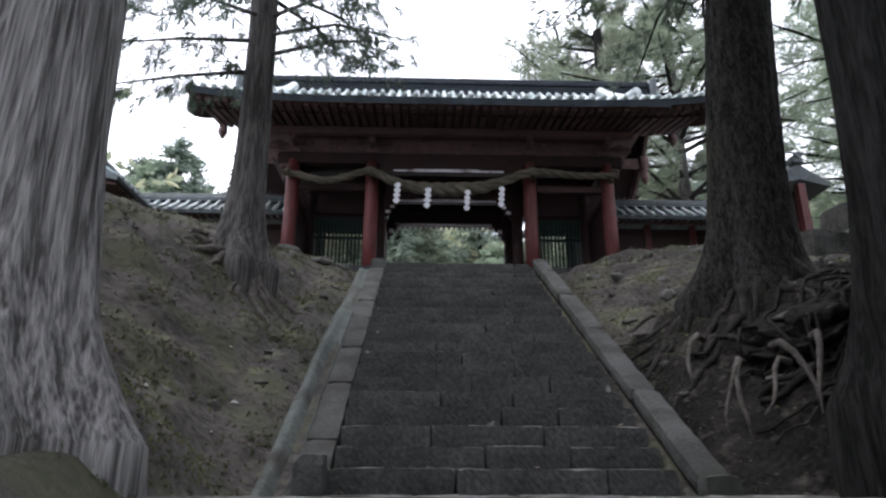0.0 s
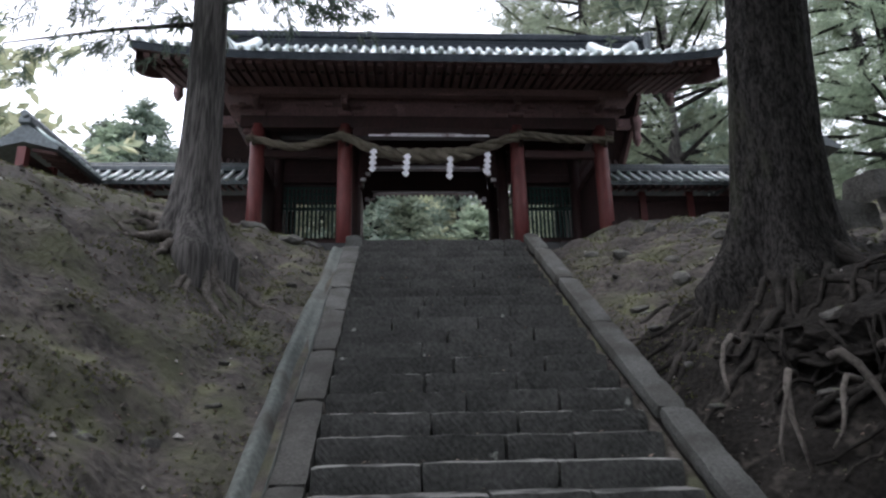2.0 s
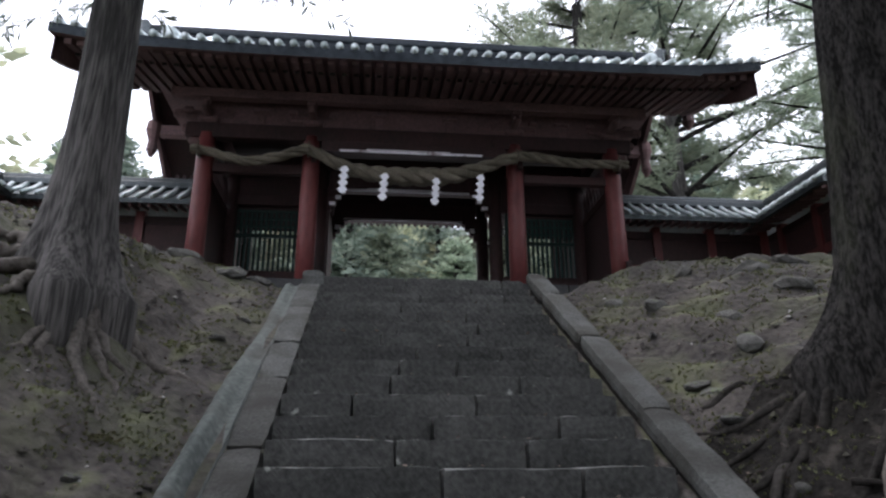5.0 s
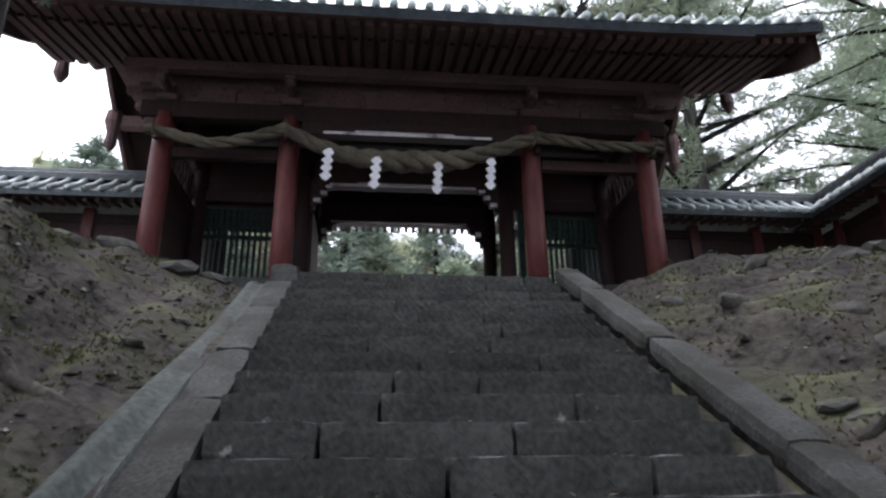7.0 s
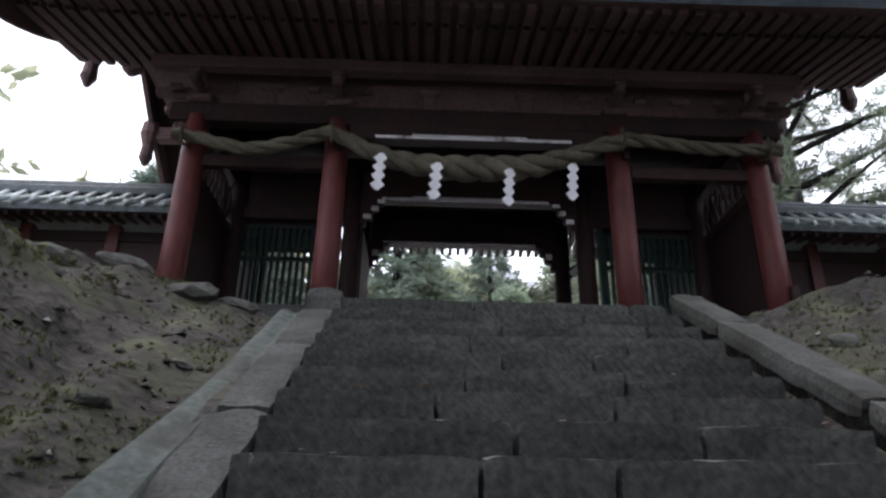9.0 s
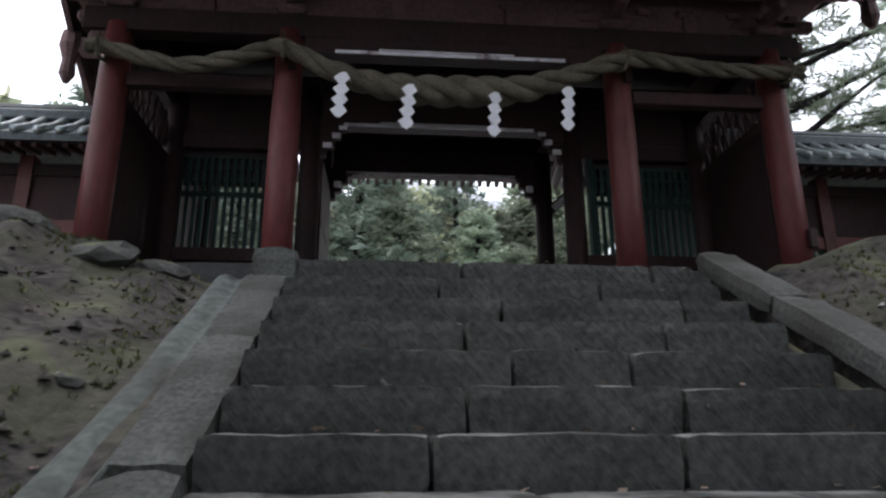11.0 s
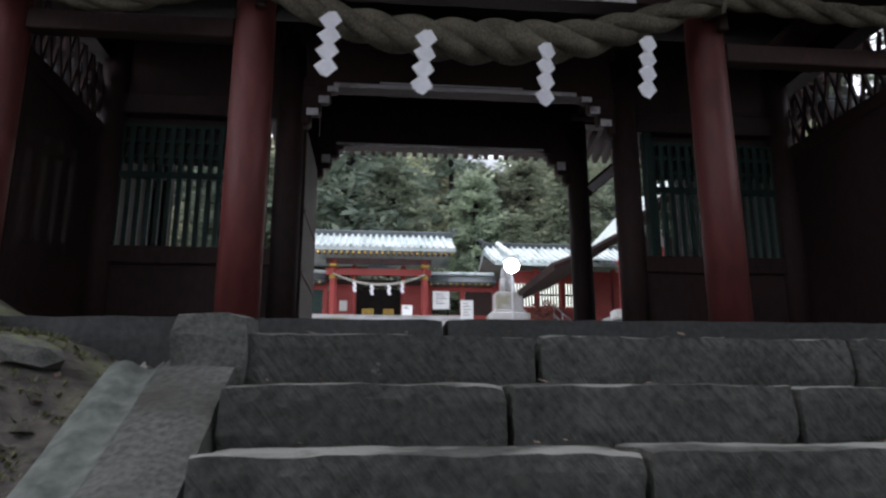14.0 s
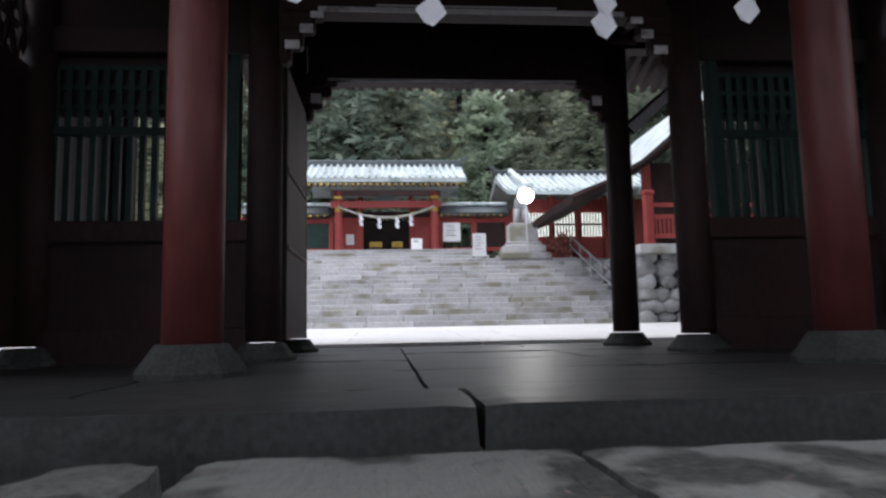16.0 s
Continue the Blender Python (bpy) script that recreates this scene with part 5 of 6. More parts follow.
def build_hall_gate():
    hall = thing("inner_gate", "small vermilion inner gate with gilt rafters and pale copper roof", "gate", (0.13, 36, 6.85))
    inv = Matrix.Translation(-hall.location)

    def put(nm, bm, mat, lab="", parent=None):
        bm.transform(inv)
        return part(nm, bm, mat, parent or hall, lab)

    for x in (-1.62, -0.85, 1.1, 1.88):
        bm = bmesh.new()
        r = 0.14 if x in (-1.62, 1.88) else 0.1
        lathe(bm, [(r, 6.8), (r, 9.1)], 14, (x, 35.6 if r > 0.12 else 36.6, 0))
        put("column", bm, BRIGHT_RED)
        bm = bmesh.new()
        lathe(bm, [(r + 0.02, 8.35), (r + 0.02, 8.5)], 14, (x, 35.6 if r > 0.12 else 36.6, 0))
        put("gilt_collar", bm, GOLD, "gilt column collar")
    for z0, z1, y, mat in ((8.5, 8.75, 35.6, BRIGHT_RED), (8.95, 9.15, 35.6, BLACK_RED), (8.3, 8.5, 36.6, DARK_RED)):
        put("beam", boxed(-1.9, 2.15, y - 0.08, y + 0.08, z0, z1), mat)
    bm = bmesh.new()
    for i in range(9):
        f = i / 8 * 2 - 1
        box(bm, 0.13 + f * 0.42 - 0.06, 0.13 + f * 0.42 + 0.06, 35.5, 35.6, 8.75, 8.8 + 0.18 * (1 - f * f))
    put("carved_strut", bm, COPPER_DARK, "carved frog-leg strut")
    put("panel", boxed(-1.55, -0.9, 36.55, 36.65, 6.85, 8.4), BRIGHT_RED)
    put("panel", boxed(1.15, 1.85, 36.55, 36.65, 6.85, 8.4), BRIGHT_RED)
    # inner room, its gloom painted on a near-black back panel, with its altar fittings
    put("inner_room", boxed(-1.0, 1.25, 38.2, 38.3, 6.85, 8.4), DARK)
    for x, w in ((-0.3, 0.5), (0.55, 0.45)):
        put("gilt_fitting", boxed(x - w / 2, x + w / 2, 37.6, 37.65, 7.25, 7.5, bevel=0.03), GOLD, "gilt altar fitting in the dark room")
    put("offertory_shelf", boxed(-0.8, 1.05, 37.4, 37.8, 6.85, 7.15), DARK)
    curved_roof(hall, -2.75, 3.0, 34.6, 37.8, 9.42, 10.25, 0.24, inv)
    bm = bmesh.new()
    beam(bm, (0, 34.75, 9.22), (0, 35.7, 9.36), 0.08, 0.09)
    raf = mesh_of("rafter", bm, BLACK_RED)
    cap = mesh_of("gilt_cap", boxed(-0.042, 0.042, 34.735, 34.75, 9.17, 9.27), GOLD)
    for i in range(26):
        shared("rafter", raf, hall, inv @ pose(-2.6 + i * 0.218, 0, 0))
        shared("gilt_cap", cap, hall, inv @ pose(-2.6 + i * 0.218, 0, 0), "gilt rafter cap")
    for x in (-1.62, 1.88):
        put("bracket_set", boxed(x - 0.17, x + 0.17, 35.3, 35.7, 8.78, 8.92, bevel=0.04), GOLD, "gilt bracket")
    # slack pale rope with four paper streamers
    rope = thing("straw_rope", "pale straw rope slung under the inner gate's beam", "rope", (0.13, 35.35, 8.5))
    bm = bmesh.new()
    tube(bm, [(-1.62 + 3.5 * i / 20 - 0.13, 0, 0.02 - 0.42 * (1 - (i / 10 - 1) ** 2)) for i in range(21)], [0.035 + 0.025 * (1 - abs(i / 10 - 1)) for i in range(21)], 8)
    part("strand", bm, WHITE_ROPE, rope, "", True)
    for x in (-0.8, -0.15, 0.5, 1.0):
        bm = bmesh.new()
        for i in range(4):
            box(bm, -0.06 + 0.03 * (i % 2), 0.06 + 0.03 * (i % 2), -0.004, 0.004, -0.1 - i * 0.1, 0.0 - i * 0.1)
        bmesh.ops.recalc_face_normals(bm, faces=bm.faces)
        ob = part("paper_streamer", bm, PAPER)
        f = (x + 1.62) / 1.75 - 1
        ob.matrix_world = pose(x, 35.3, 8.5 - 0.42 * (1 - f * f))
        tagged(ob, "white paper streamer on the pale rope", "paper streamer", "streamers of the inner gate")
    # plates with dark marks by the door
    for x in (-1.25,):
        put("plaque", boxed(x - 0.15, x + 0.15, 36.5, 36.54, 7.25, 7.65), SIGN, "small white notice with dark marks")


build_hall_gate()


def build_fence(x0, x1, y, z, windows, label):
    f = thing("roofed_fence", label, "fence", (x0, y, z))
    inv = Matrix.Translation(-f.location)

    def put(nm, bm, mat, lab=""):
        bm.transform(inv)
        return part(nm, bm, mat, f, lab)

    n = max(2, round((x1 - x0) / 1.1))
    for i in range(n + 1):
        x = x0 + (x1 - x0) * i / n
        put("post", boxed(x - 0.09, x + 0.09, y - 0.09, y + 0.09, z - 0.5, z + 1.5), BRIGHT_RED)
    for a, b in ((0.1, 0.25), (1.2, 1.38)):
        put("rail", boxed(x0, x1, y - 0.06, y + 0.06, z + a, z + b), BRIGHT_RED)
    for i in range(n):
        if i in windows:
            a, b = x0 + (x1 - x0) * i / n + 0.12, x0 + (x1 - x0) * (i + 1) / n - 0.12
            put("panel", boxed(a, b, y - 0.03, y + 0.03, z + 0.25, z + 1.2), windows[i])
    bm = bmesh.new()
    prof = [(-0.5, 1.52), (0, 1.85), (0.5, 1.52), (0.45, 1.42), (-0.45, 1.42)]
    r0, r1 = [bm.verts.new((x0, y + a, z + b)) for a, b in prof], [bm.verts.new((x1, y + a, z + b)) for a, b in prof]
    for k in range(5):
        bm.faces.new((r0[k], r0[(k + 1) % 5], r1[(k + 1) % 5], r1[k]))
    bm.faces.new(r0)
    bm.faces.new(r1[::-1])
    put("fence_roof", bm, COPPER_DARK)
    bm = bmesh.new()
    tube(bm, [(x0, y, z + 1.92), (x1, y, z + 1.92)], [0.08] * 2, 8)
    put("fence_ridge", bm, COPPER)
    for i in range(int((x1 - x0) / 0.25)):
        put("gilt_cap", boxed(x0 + i * 0.25, x0 + i * 0.25 + 0.07, y - 0.48, y - 0.46, z + 1.38, z + 1.46), GOLD)


build_fence(2.15, 4.75, 36.4, 6.85, {1: DARK_RED}, "roofed vermilion fence beside the inner gate")
build_fence(-5.2, -1.95, 36.4, 6.85, {0: GREEN, 1: GREEN, 2: GREEN}, "roofed vermilion fence with green panels")


def board(x, y, z, w, h, legs, label, lines):
    b = thing("notice_board", label, "sign", (x, y, z))
    part("sign_face", boxed(-w / 2, w / 2, -0.02, 0.02, legs, legs + h, bevel=0.004), SIGN, b)
    for i in range(lines):
        part("writing_bar", boxed(-w * 0.32, w * (0.1 + 0.2 * ((i * 7) % 3) / 2), -0.026, -0.021, legs + h * (0.84 - 0.13 * i) - 0.012, legs + h * (0.84 - 0.13 * i) + 0.012), INK, b)
    for s in (-1, 1):
        part("leg", boxed(s * w * 0.42 - 0.02, s * w * 0.42 + 0.02, 0.021, 0.06, 0, legs + h * 0.9), DARK, b)
    return b


board(3.15, 32.75, 6.34, 0.44, 0.75, 0.05, "white standing notice with rows of small writing", 5)
board(2.58, 36.15, 6.35, 0.66, 0.72, 0.95, "pale framed notice board before the fence", 5)
board(1.2, 35.1, 6.85, 0.4, 0.42, 0.02, "low pale notice on the terrace", 2)


def build_statue():
    ped = thing("statue_pedestal", "stepped grey stone pedestal of a guardian statue", "pedestal", (4.75, 33.6, 6.3))
    for w, z0, z1 in ((0.85, 0.0, 0.22), (0.7, 0.22, 0.5), (0.56, 0.5, 0.62), (0.48, 0.62, 1.25)):
        part("stone_course", boxed(-w, w, -w * 0.8, w * 0.8, z0, z1, bevel=0.03), COURT_STONE, ped)
    bm = bmesh.new()
    tube(bm, [(0, 0.25, 0), (0, 0.22, 0.3), (0, 0.02, 0.62), (0, -0.1, 0.85), (0, -0.24, 0.95)], [0.3, 0.28, 0.22, 0.21, 0.12], 12, lambda i, a: 1 + 0.12 * math.sin(a * 3 + i))
    for s in (-1, 1):
        tube(bm, [(s * 0.16, -0.2, 0), (s * 0.15, -0.14, 0.5)], [0.08, 0.1], 8)
    ob = part("guardian_statue", bm, COURT_STONE, None, "", True)
    ob.matrix_world = pose(4.75, 33.6, 7.55, 0, 0, -15)
    tagged(ob, "seated stone guardian beast on its pedestal", "statue")
    lamp = thing("floodlight", "lit round floodlight beside the guardian statue", "lamp", (4.8, 33.0, 6.34))
    bm = bmesh.new()
    tube(bm, [(0, 0, 0), (0, 0, 1.95)], [0.03, 0.025], 8)
    part("pole", bm, METAL, lamp)
    bm = bmesh.new()
    lathe(bm, [(0.07, 0.16), (0.28, 0.02), (0.29, 0.0), (0.26, -0.01)], 16)
    bm.transform(pose(0, 0, 2.1, -96))
    part("housing", bm, METAL, lamp)
    bm = bmesh.new()
    lathe(bm, [(0.25, -0.02), (0.17, -0.06), (0.04, -0.075)], 16)
    bm.transform(pose(0, -0.01, 2.1, -96))
    part("lamp_glass", bm, LAMP_GLOW, lamp, "glaring white lamp glass")


build_statue()


def build_side_building():
    b = thing("side_building", "vermilion shrine building with a pale copper roof and white lattice windows", "building", (7.5, 37.5, 6.3))
    inv = Matrix.Translation(-b.location)

    def put(nm, bm, mat, lab="", parent=None):
        bm.transform(inv)
        return part(nm, bm, mat, parent or b, lab)

    put("wall", boxed(5.3, 11, 36.1, 36.2, 6.3, 8.9), BRIGHT_RED)
    put("wall", boxed(5.3, 5.4, 36.2, 40, 6.3, 8.9), BRIGHT_RED)
    for x in (5.35, 6.4, 7.45, 8.5, 9.6):
        put("post", boxed(x - 0.08, x + 0.08, 36.0, 36.15, 6.3, 9.0), BRIGHT_RED)
    for x in (5.9, 6.9, 7.95):
        win = put("window", boxed(x - 0.42, x + 0.42, 36.04, 36.09, 7.45, 8.35), GLOW_PAPER, "white papered lattice window")
        for i in range(8):
            bx = x - 0.4 + i * 0.115
            put("lattice_bar", boxed(bx - 0.026, bx + 0.026, 36.0, 36.03, 7.45, 8.35), DARK_RED, "", None)
        put("lattice_rail", boxed(x - 0.42, x + 0.42, 35.99, 36.01, 7.86, 7.93), DARK_RED)
    curved_roof(b, 4.5, 11.5, 34.6, 40.2, 8.95, 10.15, 0.26, inv)
    bm = bmesh.new()
    tube(bm, [(5.1, 37.3, 10.25), (5.15, 36.2, 9.75), (5.25, 35.0, 9.2), (5.35, 34.6, 9.15)], [0.13, 0.13, 0.14, 0.1], 8)
    put("descending_ridge", bm, COPPER, "pale descending ridge")


build_side_building()


def build_near_building():
    """The hall at the court's edge: rubble terrace, red rail and a dark swept eave."""
    ter = thing("terrace_wall", "terrace wall of rounded pale boulders", "wall", (8.8, 27.2, 4.1), kind="structure")
    rng = random.Random(14)
    part("backing", boxed(-2.2, 3.5, 0.3, 7.5, -0.3, 1.75), BASE_STONE, ter)
    for r in range(6):
        x = -2.2 + rng.random() * 0.2
        while x < 3.4:
            s = rng.uniform(0.2, 0.32)
            shared("boulder", mesh_of("boulder", boulder(s, rng, 0.8, 2), WALL_ROCK, False), ter, pose(x, 0.22, 0.1 + r * 0.32, 0, 0, rng.uniform(0, 360)))
            x += s * 1.7
    for r in range(6):
        y = 0.5
        while y < 6:
            s = rng.uniform(0.2, 0.32)
            shared("boulder", mesh_of("boulder", boulder(s, rng, 0.8, 1), WALL_ROCK, False), ter, pose(-2.2, y, 0.1 + r * 0.32, 0, 0, rng.uniform(0, 360)))
            y += s * 1.9
    part("coping", boxed(-2.4, 3.5, -0.15, 0.4, 1.75, 1.98, bevel=0.02), COURT_STONE, ter)
    hall = thing("side_hall", "red timber hall with a swept copper eave above the terrace", "building", (8.8, 30, 6.08))
    inv = Matrix.Translation(-hall.location)

    def put(nm, bm, mat, lab=""):
        bm.transform(inv)
        return part(nm, bm, mat, hall, lab)

    for x in (6.75, 7.9, 9.0, 10.1):
        put("post", boxed(x - 0.11, x + 0.11, 27.2, 27.42, 6.08, 7.35, bevel=0.02), BRIGHT_RED)
        put("rail_cap", boxed(x - 0.14, x + 0.14, 27.17, 27.45, 7.35, 7.47, bevel=0.03), BRIGHT_RED)
    for z in (6.25, 6.75, 7.05):
        put("rail", boxed(6.7, 11, 27.27, 27.35, z, z + 0.1), BRIGHT_RED)
    for i in range(36):
        put("baluster", boxed(6.8 + i * 0.11, 6.85 + i * 0.11, 27.28, 27.33, 6.3, 6.8), BRIGHT_RED)
    put("wall", boxed(7.4, 11, 29.0, 29.1, 6.08, 8.6), DARK_RED)
    for x in (7.4, 8.6, 9.8):
        put("column", boxed(x - 0.1, x + 0.1, 28.9, 29.1, 6.08, 8.6), BRIGHT_RED)
    bm = bmesh.new()
    prof = [(5.0, 7.55), (6.0, 7.95), (7.0, 8.5), (8.2, 9.5), (9.6, 11.0), (9.8, 11.0), (9.8, 10.5), (8.2, 9.1), (6.8, 8.1), (5.1, 7.38)]
    r0, r1 = [bm.verts.new((x, 28.2, z)) for x, z in prof], [bm.verts.new((x, 35.5, z)) for x, z in prof]
    for k in range(len(prof)):
        q = (k + 1) % len(prof)
        bm.faces.new((r0[k], r0[q], r1[q], r1[k]))
    bm.faces.new(r0)
    bm.faces.new(r1[::-1])
    slope = put("roof", bm, COPPER, "swept copper roof slope")
    slope.data.materials.append(DARK_RED)
    for p in slope.data.polygons:
        if p.normal.z < 0.2:
            p.material_index = 1
    bm = bmesh.new()
    tube(bm, [(5.0, 28.15, 7.45), (6.0, 28.15, 7.85), (7.0, 28.15, 8.38), (8.2, 28.15, 9.35), (9.6, 28.15, 10.8)], [0.1] * 5, 6)
    put("barge_board", bm, DARK_RED, "dark curved barge board")
    bm = bmesh.new()
    tube(bm, [(8.15, 28.0, 8.5), (8.05, 27.9, 8.25), (8.2, 27.9, 8.1), (8.3, 28.0, 8.3)], [0.09, 0.12, 0.1, 0.05], 8)
    put("carved_end", bm, WALL_ROCK, "pale carved beam end")


build_near_building()
rs = random.Random(61)
shrub_verts, shrub_faces = [], []
for i in range(160):
    p = Vector((rs.gauss(0, 0.3), rs.gauss(0, 0.25), abs(rs.gauss(0.35, 0.22))))
    add_spray(shrub_verts, shrub_faces, p, Vector((rs.uniform(-1, 1), rs.uniform(-1, 1), 1)), 0.2, rs, 6)
shrub = thing("shrub", "small shrub with faded orange leaves beside the stair", "shrub", (6.0, 33.2, 6.34))
me = bpy.data.meshes.new("leaves")
me.from_pydata(shrub_verts, [], shrub_faces)
me.materials.append(ORANGE_LEAF)
shared("foliage", me, shrub)

# ---------------------------------------------------------------- roots, rocks and litter on the banks
def surface_root(points, r0, r1, rng):
    """A root that creeps over the earth through the plan points, partly sunk."""
    bm = bmesh.new()
    pts = []
    n = 16
    for i in range(n + 1):
        t = i / n * (len(points) - 1)
        k = min(int(t), len(points) - 2)
        f = t - k
        x = points[k][0] * (1 - f) + points[k + 1][0] * f + rng.uniform(-0.03, 0.03)
        y = points[k][1] * (1 - f) + points[k + 1][1] * f + rng.uniform(-0.03, 0.03)
        lift = points[k][2] * (1 - f) + points[k + 1][2] * f
        pts.append((x, y, ground_z(x, y) + lift))
    tube(bm, pts, [r0 + (r1 - r0) * i / n for i in range(n + 1)], 8, lambda i, a: 1 + 0.18 * math.sin(a * 2 + i))
    return bm


def build_roots():
    rng = random.Random(41)
    right = thing("tree_roots", "tangle of bare roots spreading down the eroded bank", "roots", near_ground(3.6, 7.3))
    inv = Matrix.Translation(-right.location)
    for i in range(17):
        a = radians(150 + 160 * i / 16 + rng.uniform(-8, 8))
        ln = rng.uniform(0.7, 1.5)
        c, s = math.cos(a), math.sin(a)
        bend = rng.uniform(-0.35, 0.35)
        pts = [(4.15 + 0.4 * c, 8.1 + 0.4 * s, 0.1), (4.15 + (0.45 + ln * 0.4) * c - s * bend, 8.1 + (0.45 + ln * 0.4) * s + c * bend, 0.0), (4.15 + (0.45 + ln) * c, 8.1 + (0.45 + ln) * s, -0.01), (4.15 + (0.8 + ln) * c + bend * s, 8.1 + (0.8 + ln) * s, -0.03)]
        bm = surface_root(pts, rng.uniform(0.03, 0.07), 0.012, rng)
        bm.transform(inv)
        part("root", bm, SHADED_ROOT, right, "", True)
    # thin roots that hang free where the earth has slipped
    for x, y, z, dx, dy, dz, r in ((3.05, 6.5, 1.1, -0.12, -0.25, -0.75, 0.03), (2.85, 6.25, 1.0, -0.1, -0.1, -0.55, 0.02), (3.3, 6.3, 1.2, 0.1, -0.35, -0.5, 0.035), (3.0, 7.2, 1.45, -0.3, -0.4, -0.5, 0.028), (3.5, 6.1, 1.25, -0.2, -0.4, -0.7, 0.03), (3.2, 5.9, 1.0, -0.35, -0.05, -0.45, 0.022)):
        bm = bmesh.new()
        pts = [(x + dx * t + 0.05 * math.sin(t * 5 + x * 9), y + dy * t, z + dz * t * t + 0.05 * math.sin(t * 7)) for t in (0, 0.2, 0.4, 0.6, 0.8, 1.0)]
        tube(bm, pts, [r * (1.2 - 0.8 * t) for t in (0, 0.2, 0.4, 0.6, 0.8, 1)], 7)
        bm.transform(inv)
        part("hanging_root", bm, ROOT, right, "pale thin hanging root", True)
    left = thing("tree_roots", "grey roots gripping the bank below the slim fir", "roots", near_ground(-2.0, 8.7))
    inv = Matrix.Translation(-left.location)
    for i in range(13):
        a = radians(195 + 175 * i / 12 + rng.uniform(-8, 8))
        ln = rng.uniform(0.35, 0.9)
        c, s = math.cos(a), math.sin(a)
        b = rng.uniform(-0.15, 0.15)
        pts = [(-2.12 + 0.2 * c, 9.05 + 0.2 * s, 0.12), (-2.12 + (0.25 + ln * 0.5) * c - s * b, 9.05 + (0.25 + ln * 0.5) * s + c * b, 0.02), (-2.12 + (0.3 + ln) * c, 9.05 + (0.3 + ln) * s, -0.04)]
        bm = surface_root(pts, rng.uniform(0.05, 0.085), 0.018, rng)
        bm.transform(inv)
        part("root", bm, ROOT, left, "", True)


build_roots()


def build_overhang():
    """The shelf of earth and roots that juts out below the stout fir, shade put into its soil colour, and the fine
    roots on it.
    """
    bm = bmesh.new()
    bmesh.ops.create_icosphere(bm, subdivisions=5, radius=1.0)
    for v in bm.verts:
        p = v.co.copy()
        k = 1 + 0.3 * noise.noise((p.x * 1.7 + 3, p.y * 1.7, p.z * 1.7)) + 0.2 * noise.noise((p.x * 4.5, p.y * 4.5, p.z * 4.5 + 7)) + 0.1 * noise.noise((p.x * 11, p.y * 11, p.z * 11))
        v.co = Vector((p.x * 0.8 * k, p.y * 0.85 * k, (p.z * 0.24 if p.z > 0 else p.z * 0.3) * k + 0.3 * p.x + 0.2 * p.y + 0.06 * noise.noise((p.x * 6, p.y * 6, 2))))
    ob = part("earth_overhang", bm, SHADED_HUMUS, None, "", True)
    ob.matrix_world = pose(4.05, 6.95, 1.6)
    tagged(ob, "jutting shelf of dark earth held by tree roots", "earth bank", kind="structure")
    rng = random.Random(19)
    mat = thing("tree_roots", "fine roots that hang from the jutting earth", "roots", (3.6, 6.5, 1.45))
    for i in range(11):
        a = rng.uniform(2.5, 4.8)
        x, y = 0.45 + 0.75 * math.cos(a), 0.45 + 0.8 * math.sin(a)
        ln, r = rng.uniform(0.3, 0.8), rng.uniform(0.006, 0.022)
        bend, kink = rng.uniform(-0.3, 0.3), rng.uniform(-0.09, 0.09)
        bm = bmesh.new()
        tube(bm, [(x - 0.35 * math.cos(a), y - 0.35 * math.sin(a), 0.1), (x, y, 0.05), (x + bend * 0.3 + kink, y - 0.06, -ln * 0.3), (x + bend * 0.5 - kink, y - 0.02, -ln * 0.65), (x + bend, y + rng.uniform(-0.15, 0.1), -ln)], [r * 1.4, r * 1.2, r, r * 0.8, r * 0.4], 6, lambda i, q: 1 + 0.2 * math.sin(q * 2 + i))
        part("hanging_root", bm, SHADED_ROOT, mat, "", True)
    # roots that creep along the shelf
    for i in range(12):
        y0 = rng.uniform(5.9, 7.6)
        x0 = rng.uniform(2.9, 3.4)
        pts = [(x0, y0, 0.06), (x0 + 0.5, y0 + rng.uniform(-0.4, 0.2), 0.08), (x0 + 1.0, y0 + rng.uniform(-0.5, 0.3), 0.07), (x0 + 1.4, y0 + rng.uniform(-0.6, 0.4), 0.03)]
        bm = surface_root(pts, rng.uniform(0.012, 0.035), 0.012, rng)
        bm.transform(Matrix.Translation(-mat.location))
        part("root", bm, SHADED_ROOT, mat, "", True)


build_overhang()


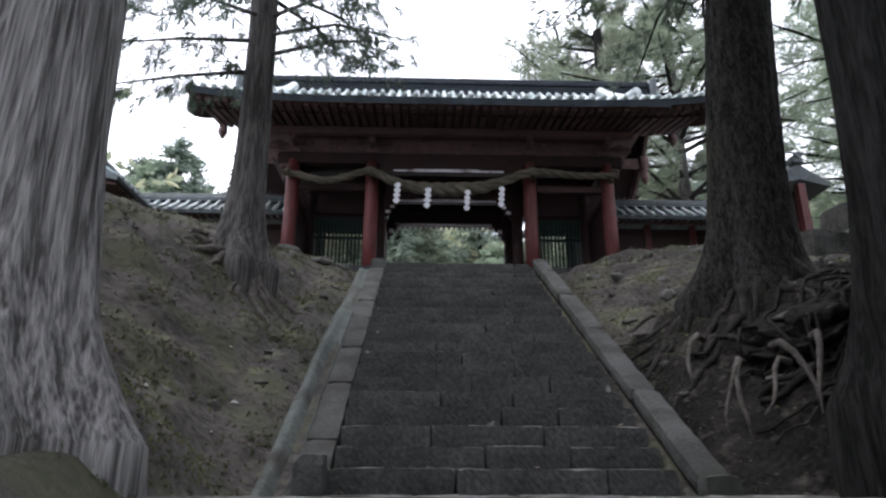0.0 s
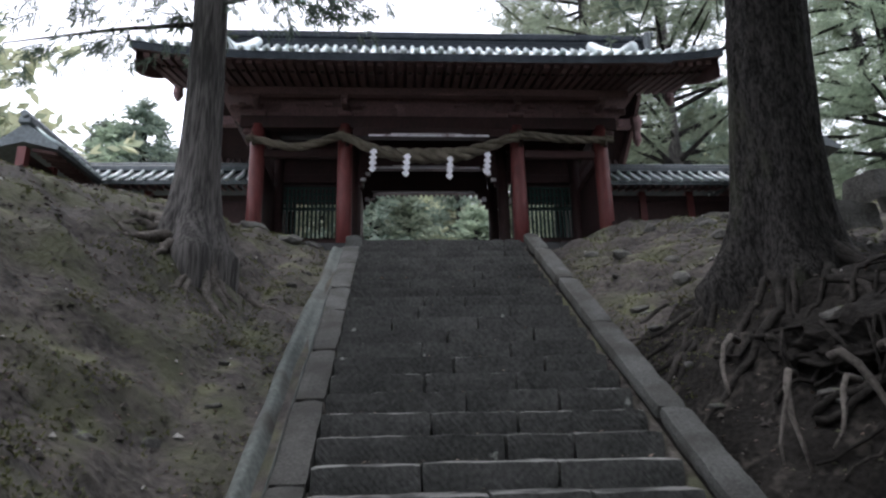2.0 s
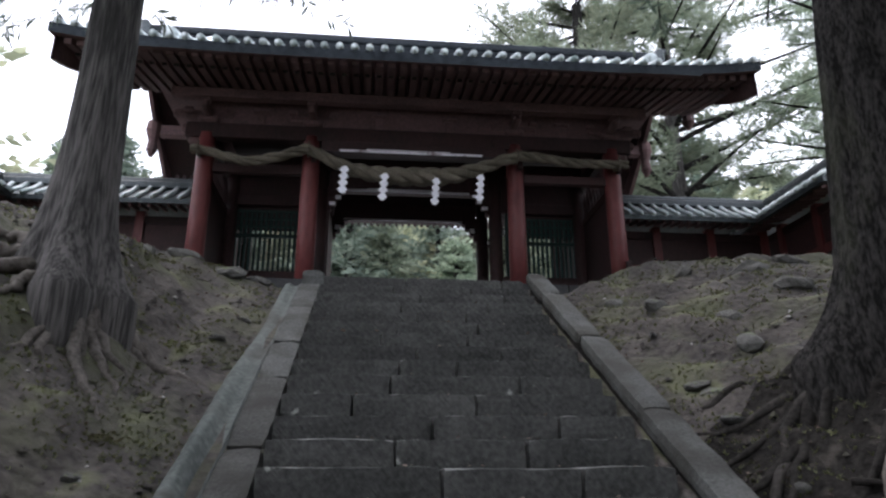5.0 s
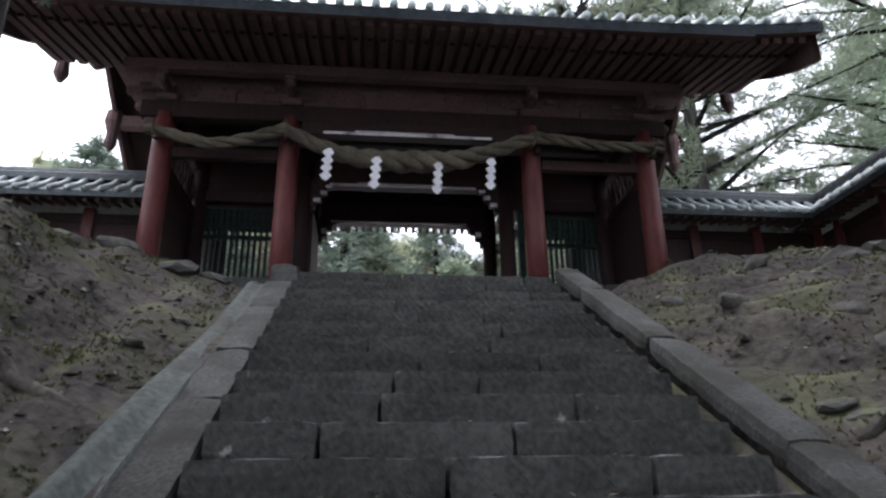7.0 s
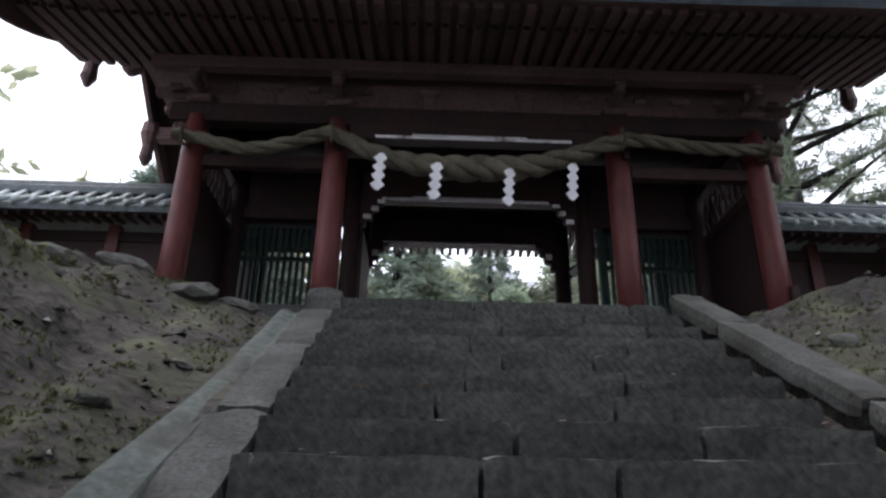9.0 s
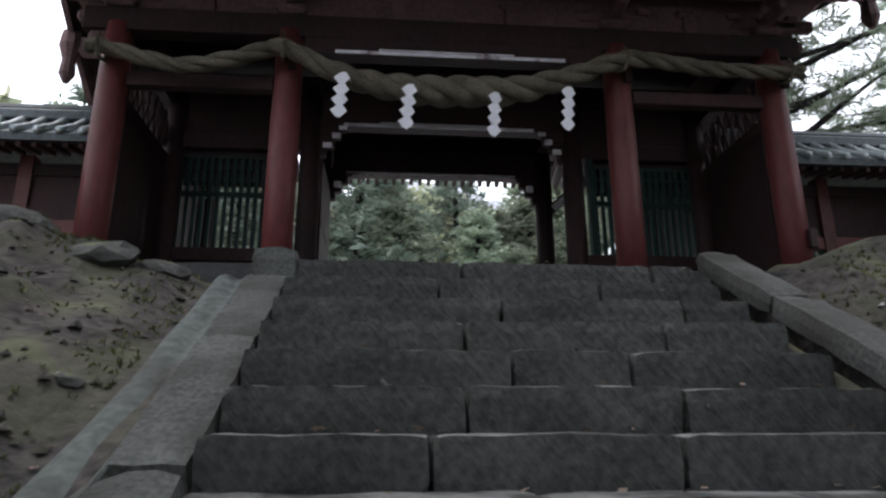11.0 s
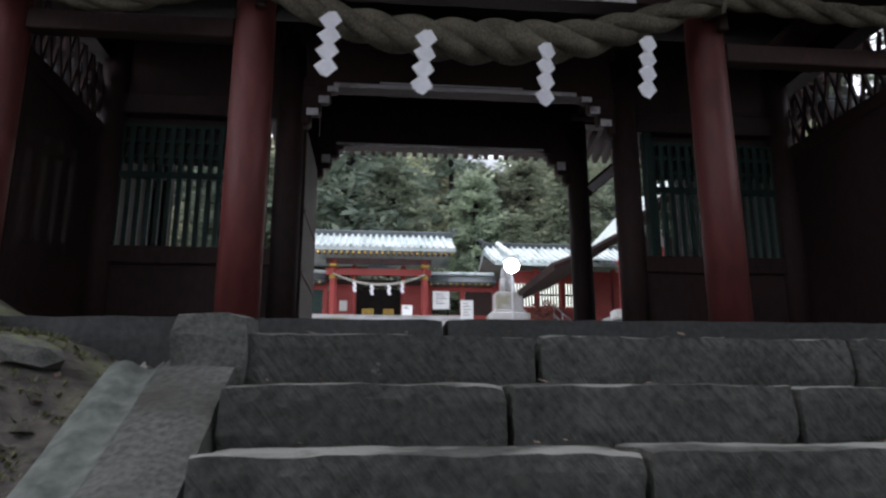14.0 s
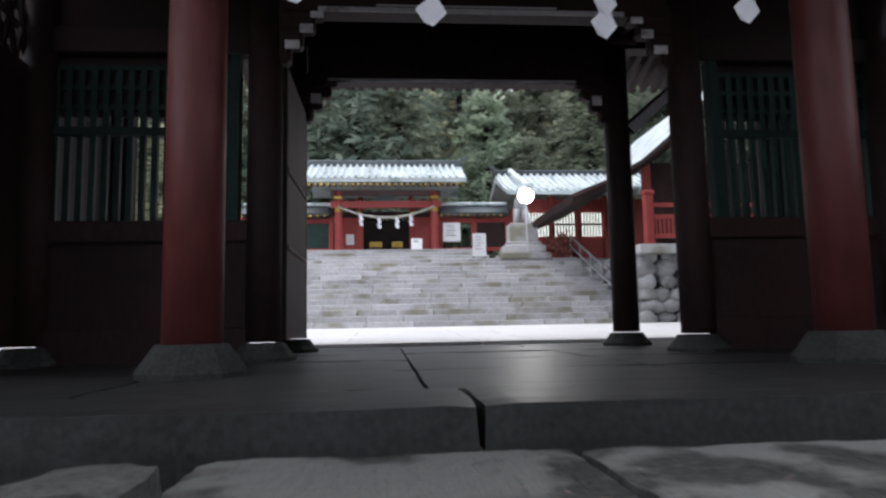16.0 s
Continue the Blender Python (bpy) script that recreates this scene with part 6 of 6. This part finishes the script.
def build_rocks():
    rng = random.Random(52)
    kinds = [mesh_of("rock", boulder(1.0, rng, 0.5, 2), ROCK) for _ in range(6)]
    rows = [(-1.55, 11.95, 0.3), (-2.05, 11.9, 0.26), (-2.6, 11.75, 0.34), (-3.15, 11.9, 0.3), (-1.2, 12.0, 0.2), (-2.9, 11.3, 0.2), (-3.8, 11.6, 0.35),
            (3.35, 10.75, 0.28), (3.1, 11.3, 0.2), (4.1, 11.6, 0.3), (4.8, 11.3, 0.34), (5.5, 11.6, 0.3), (3.7, 9.9, 0.24), (2.95, 9.2, 0.15), (2.9, 8.55, 0.12), (3.0, 10.1, 0.13),
            (2.85, 7.8, 0.1), (3.05, 9.0, 0.22), (3.55, 9.35, 0.3), (4.6, 10.2, 0.25), (2.8, 7.2, 0.09), (3.45, 6.6, 0.26), (3.9, 6.9, 0.3), (-1.25, 7.1, 0.08), (-1.35, 7.75, 0.1), (-1.15, 9.9, 0.1), (-1.05, 10.6, 0.09), (-1.5, 6.5, 0.12), (-1.75, 6.0, 0.16)]
    for x, y, r in rows:
        r *= 0.8
        m = Matrix.LocRotScale((x, y, ground_z(x, y) - r * 0.05), Euler((rng.uniform(-0.2, 0.2), rng.uniform(-0.2, 0.2), rng.uniform(0, 6.3))), (r, r * rng.uniform(0.7, 1.1), r * rng.uniform(0.7, 1.1)))
        ob = new("rock", rng.choice(kinds))
        ob.matrix_world = m
        tagged(ob, "grey rock with moss half sunk in the bank", "rock", "rocks on the banks")
    # squared stone beside the stout fir
    for x, y, z, w in ((6.2, 9.7, 0, 0.7), (6.7, 9.6, 0.42, 0.6)):
        ob = new("wall_block", mesh_of("wall_block", rough_block(w, 0.6, 0.45, rng, 0.12, 0.02), ROCK))
        ob.matrix_world = pose(x, y, ground_z(x, y) + 0.4 + z, 0, 0, 10)
        tagged(ob, "squared dark stone block on the bank", "stone block", "stone blocks")


build_rocks()


def scatter(name, label, category, count, seed, area, make, mat):
    """Countless small things laid on the earth, as one mesh."""
    rng = random.Random(seed)
    verts, faces = [], []
    tries = 0
    while count > 0 and tries < 400000:
        tries += 1
        x, y = area(rng)
        if SX0 - 0.47 < x < SX1 + 0.4 and y > LOW_Y - 0.5 and make is not leaf_bit:
            continue
        make(verts, faces, x, y, rng)
        count -= 1
    me = bpy.data.meshes.new(name)
    me.from_pydata(verts, [], faces)
    me.materials.append(mat)
    return tagged(new(name, me), label, category, kind="stuff")


def top_z(x, y):
    """The height on which small things lie: steps on the stair, earth beside it."""
    if SX0 < x < SX1 and FOOT_Y < y < TOP_Y:
        return RISE * (STEPS - math.ceil((TOP_Y - y) / TREAD)) + 0.004
    return ground_z(x, y)


def leaf_bit(verts, faces, x, y, rng):
    if SX0 - 0.47 < x < SX0 or SX1 < x < SX1 + 0.4:
        return
    c = Vector((x, y, top_z(x, y) + 0.012))
    s = rng.uniform(0.012, 0.035) * 0.75
    a = rng.uniform(0, 6.28)
    d = Vector((math.cos(a), math.sin(a), rng.uniform(-0.3, 0.5))) * s
    o = Vector((-math.sin(a), math.cos(a), rng.uniform(-0.4, 0.4))) * s * 0.5
    k = len(verts)
    verts.extend((c - d, c + o, c + d, c - o))
    faces.append((k, k + 1, k + 2, k + 3))


def tuft_bit(verts, faces, x, y, rng):
    if noise.noise((x * 0.9, y * 0.9, 11)) + 0.5 * noise.noise((x * 3, y * 3, 12)) < 0.02 and rng.random() < 0.93 or x > 2.5 and y < 7.4:
        return
    c = Vector((x, y, ground_z(x, y) - 0.01))
    for _ in range(rng.randint(3, 6)):
        a = rng.uniform(0, 6.28)
        h, w = rng.uniform(0.012, 0.036), rng.uniform(0.003, 0.008)
        tip = c + Vector((math.cos(a) * h * 0.8, math.sin(a) * h * 0.8, h))
        o = Vector((-math.sin(a), math.cos(a), 0)) * w
        k = len(verts)
        verts.extend((c - o * 0.5, c.lerp(tip, 0.5) - o, tip, c.lerp(tip, 0.5) + o))
        faces.append((k, k + 1, k + 2, k + 3))


def clod_bit(verts, faces, x, y, rng):
    r = rng.choice((0.01, 0.014, 0.02, 0.032)) * rng.uniform(0.7, 1.3)
    c = Vector((x, y, ground_z(x, y) + r * 0.2))
    k = len(verts)
    for d in ((1, 0, 0), (0, 1, 0), (-1, 0, 0), (0, -1, 0), (0, 0, 1)):
        verts.append(c + Vector(d) * r * rng.uniform(0.6, 1.3) + Vector((rng.uniform(-r, r), rng.uniform(-r, r), 0)) * 0.25)
    faces.extend(((k, k + 1, k + 4), (k + 1, k + 2, k + 4), (k + 2, k + 3, k + 4), (k + 3, k, k + 4)))


def both_banks(rng):
    return (rng.uniform(-4.6, SX0 - 0.45) if rng.random() < 0.55 else rng.uniform(SX1 + 0.38, 6.4), rng.uniform(3.4, 12.6))


scatter("fallen_leaf_litter", "brown fallen leaves and needles strewn over the banks", "leaf litter", 4500, 5, both_banks, leaf_bit, LITTER)
scatter("bank_grass", "short moss and grass tufts on the banks", "grass", 34000, 6, both_banks, tuft_bit, TUFT)
scatter("earth_clods", "loose clods and pebbles of dark earth", "pebbles", 3000, 7, both_banks, clod_bit, SOIL)
scatter("pale_pebbles", "small pale pebbles lying on the banks", "pebbles", 140, 17, both_banks, clod_bit, PEBBLE)
scatter("stair_leaf_litter", "few pale leaves lying on the steps", "leaf litter", 260, 8, lambda r: (r.uniform(SX0, SX1), r.uniform(FOOT_Y, TOP_Y)), leaf_bit, LITTER)


def fern(x, y, seed):
    rng = random.Random(seed)
    verts, faces = [], []
    for i in range(18):
        add_spray(verts, faces, Vector((rng.gauss(0, 0.08), rng.gauss(0, 0.07), 0.02)), Vector((rng.uniform(-1, 1), rng.uniform(-1, 1), 0.8)), 0.075, rng, 5, 0.5)
    me = bpy.data.meshes.new("fern")
    me.from_pydata(verts, [], faces)
    me.materials.append(TUFT)
    ob = tagged(new("small_fern", me), "low green fern on the bank", "plant", "ferns on the bank", "stuff")
    ob.location = near_ground(x, y)


for i, (x, y) in enumerate(((-1.75, 10.9), (-2.0, 10.7), (-1.35, 8.1), (-1.8, 6.6), (-2.3, 7.0), (-1.4, 9.6), (3.2, 8.7), (4.0, 10.6), (4.8, 10.9))):
    fern(x, y, i)
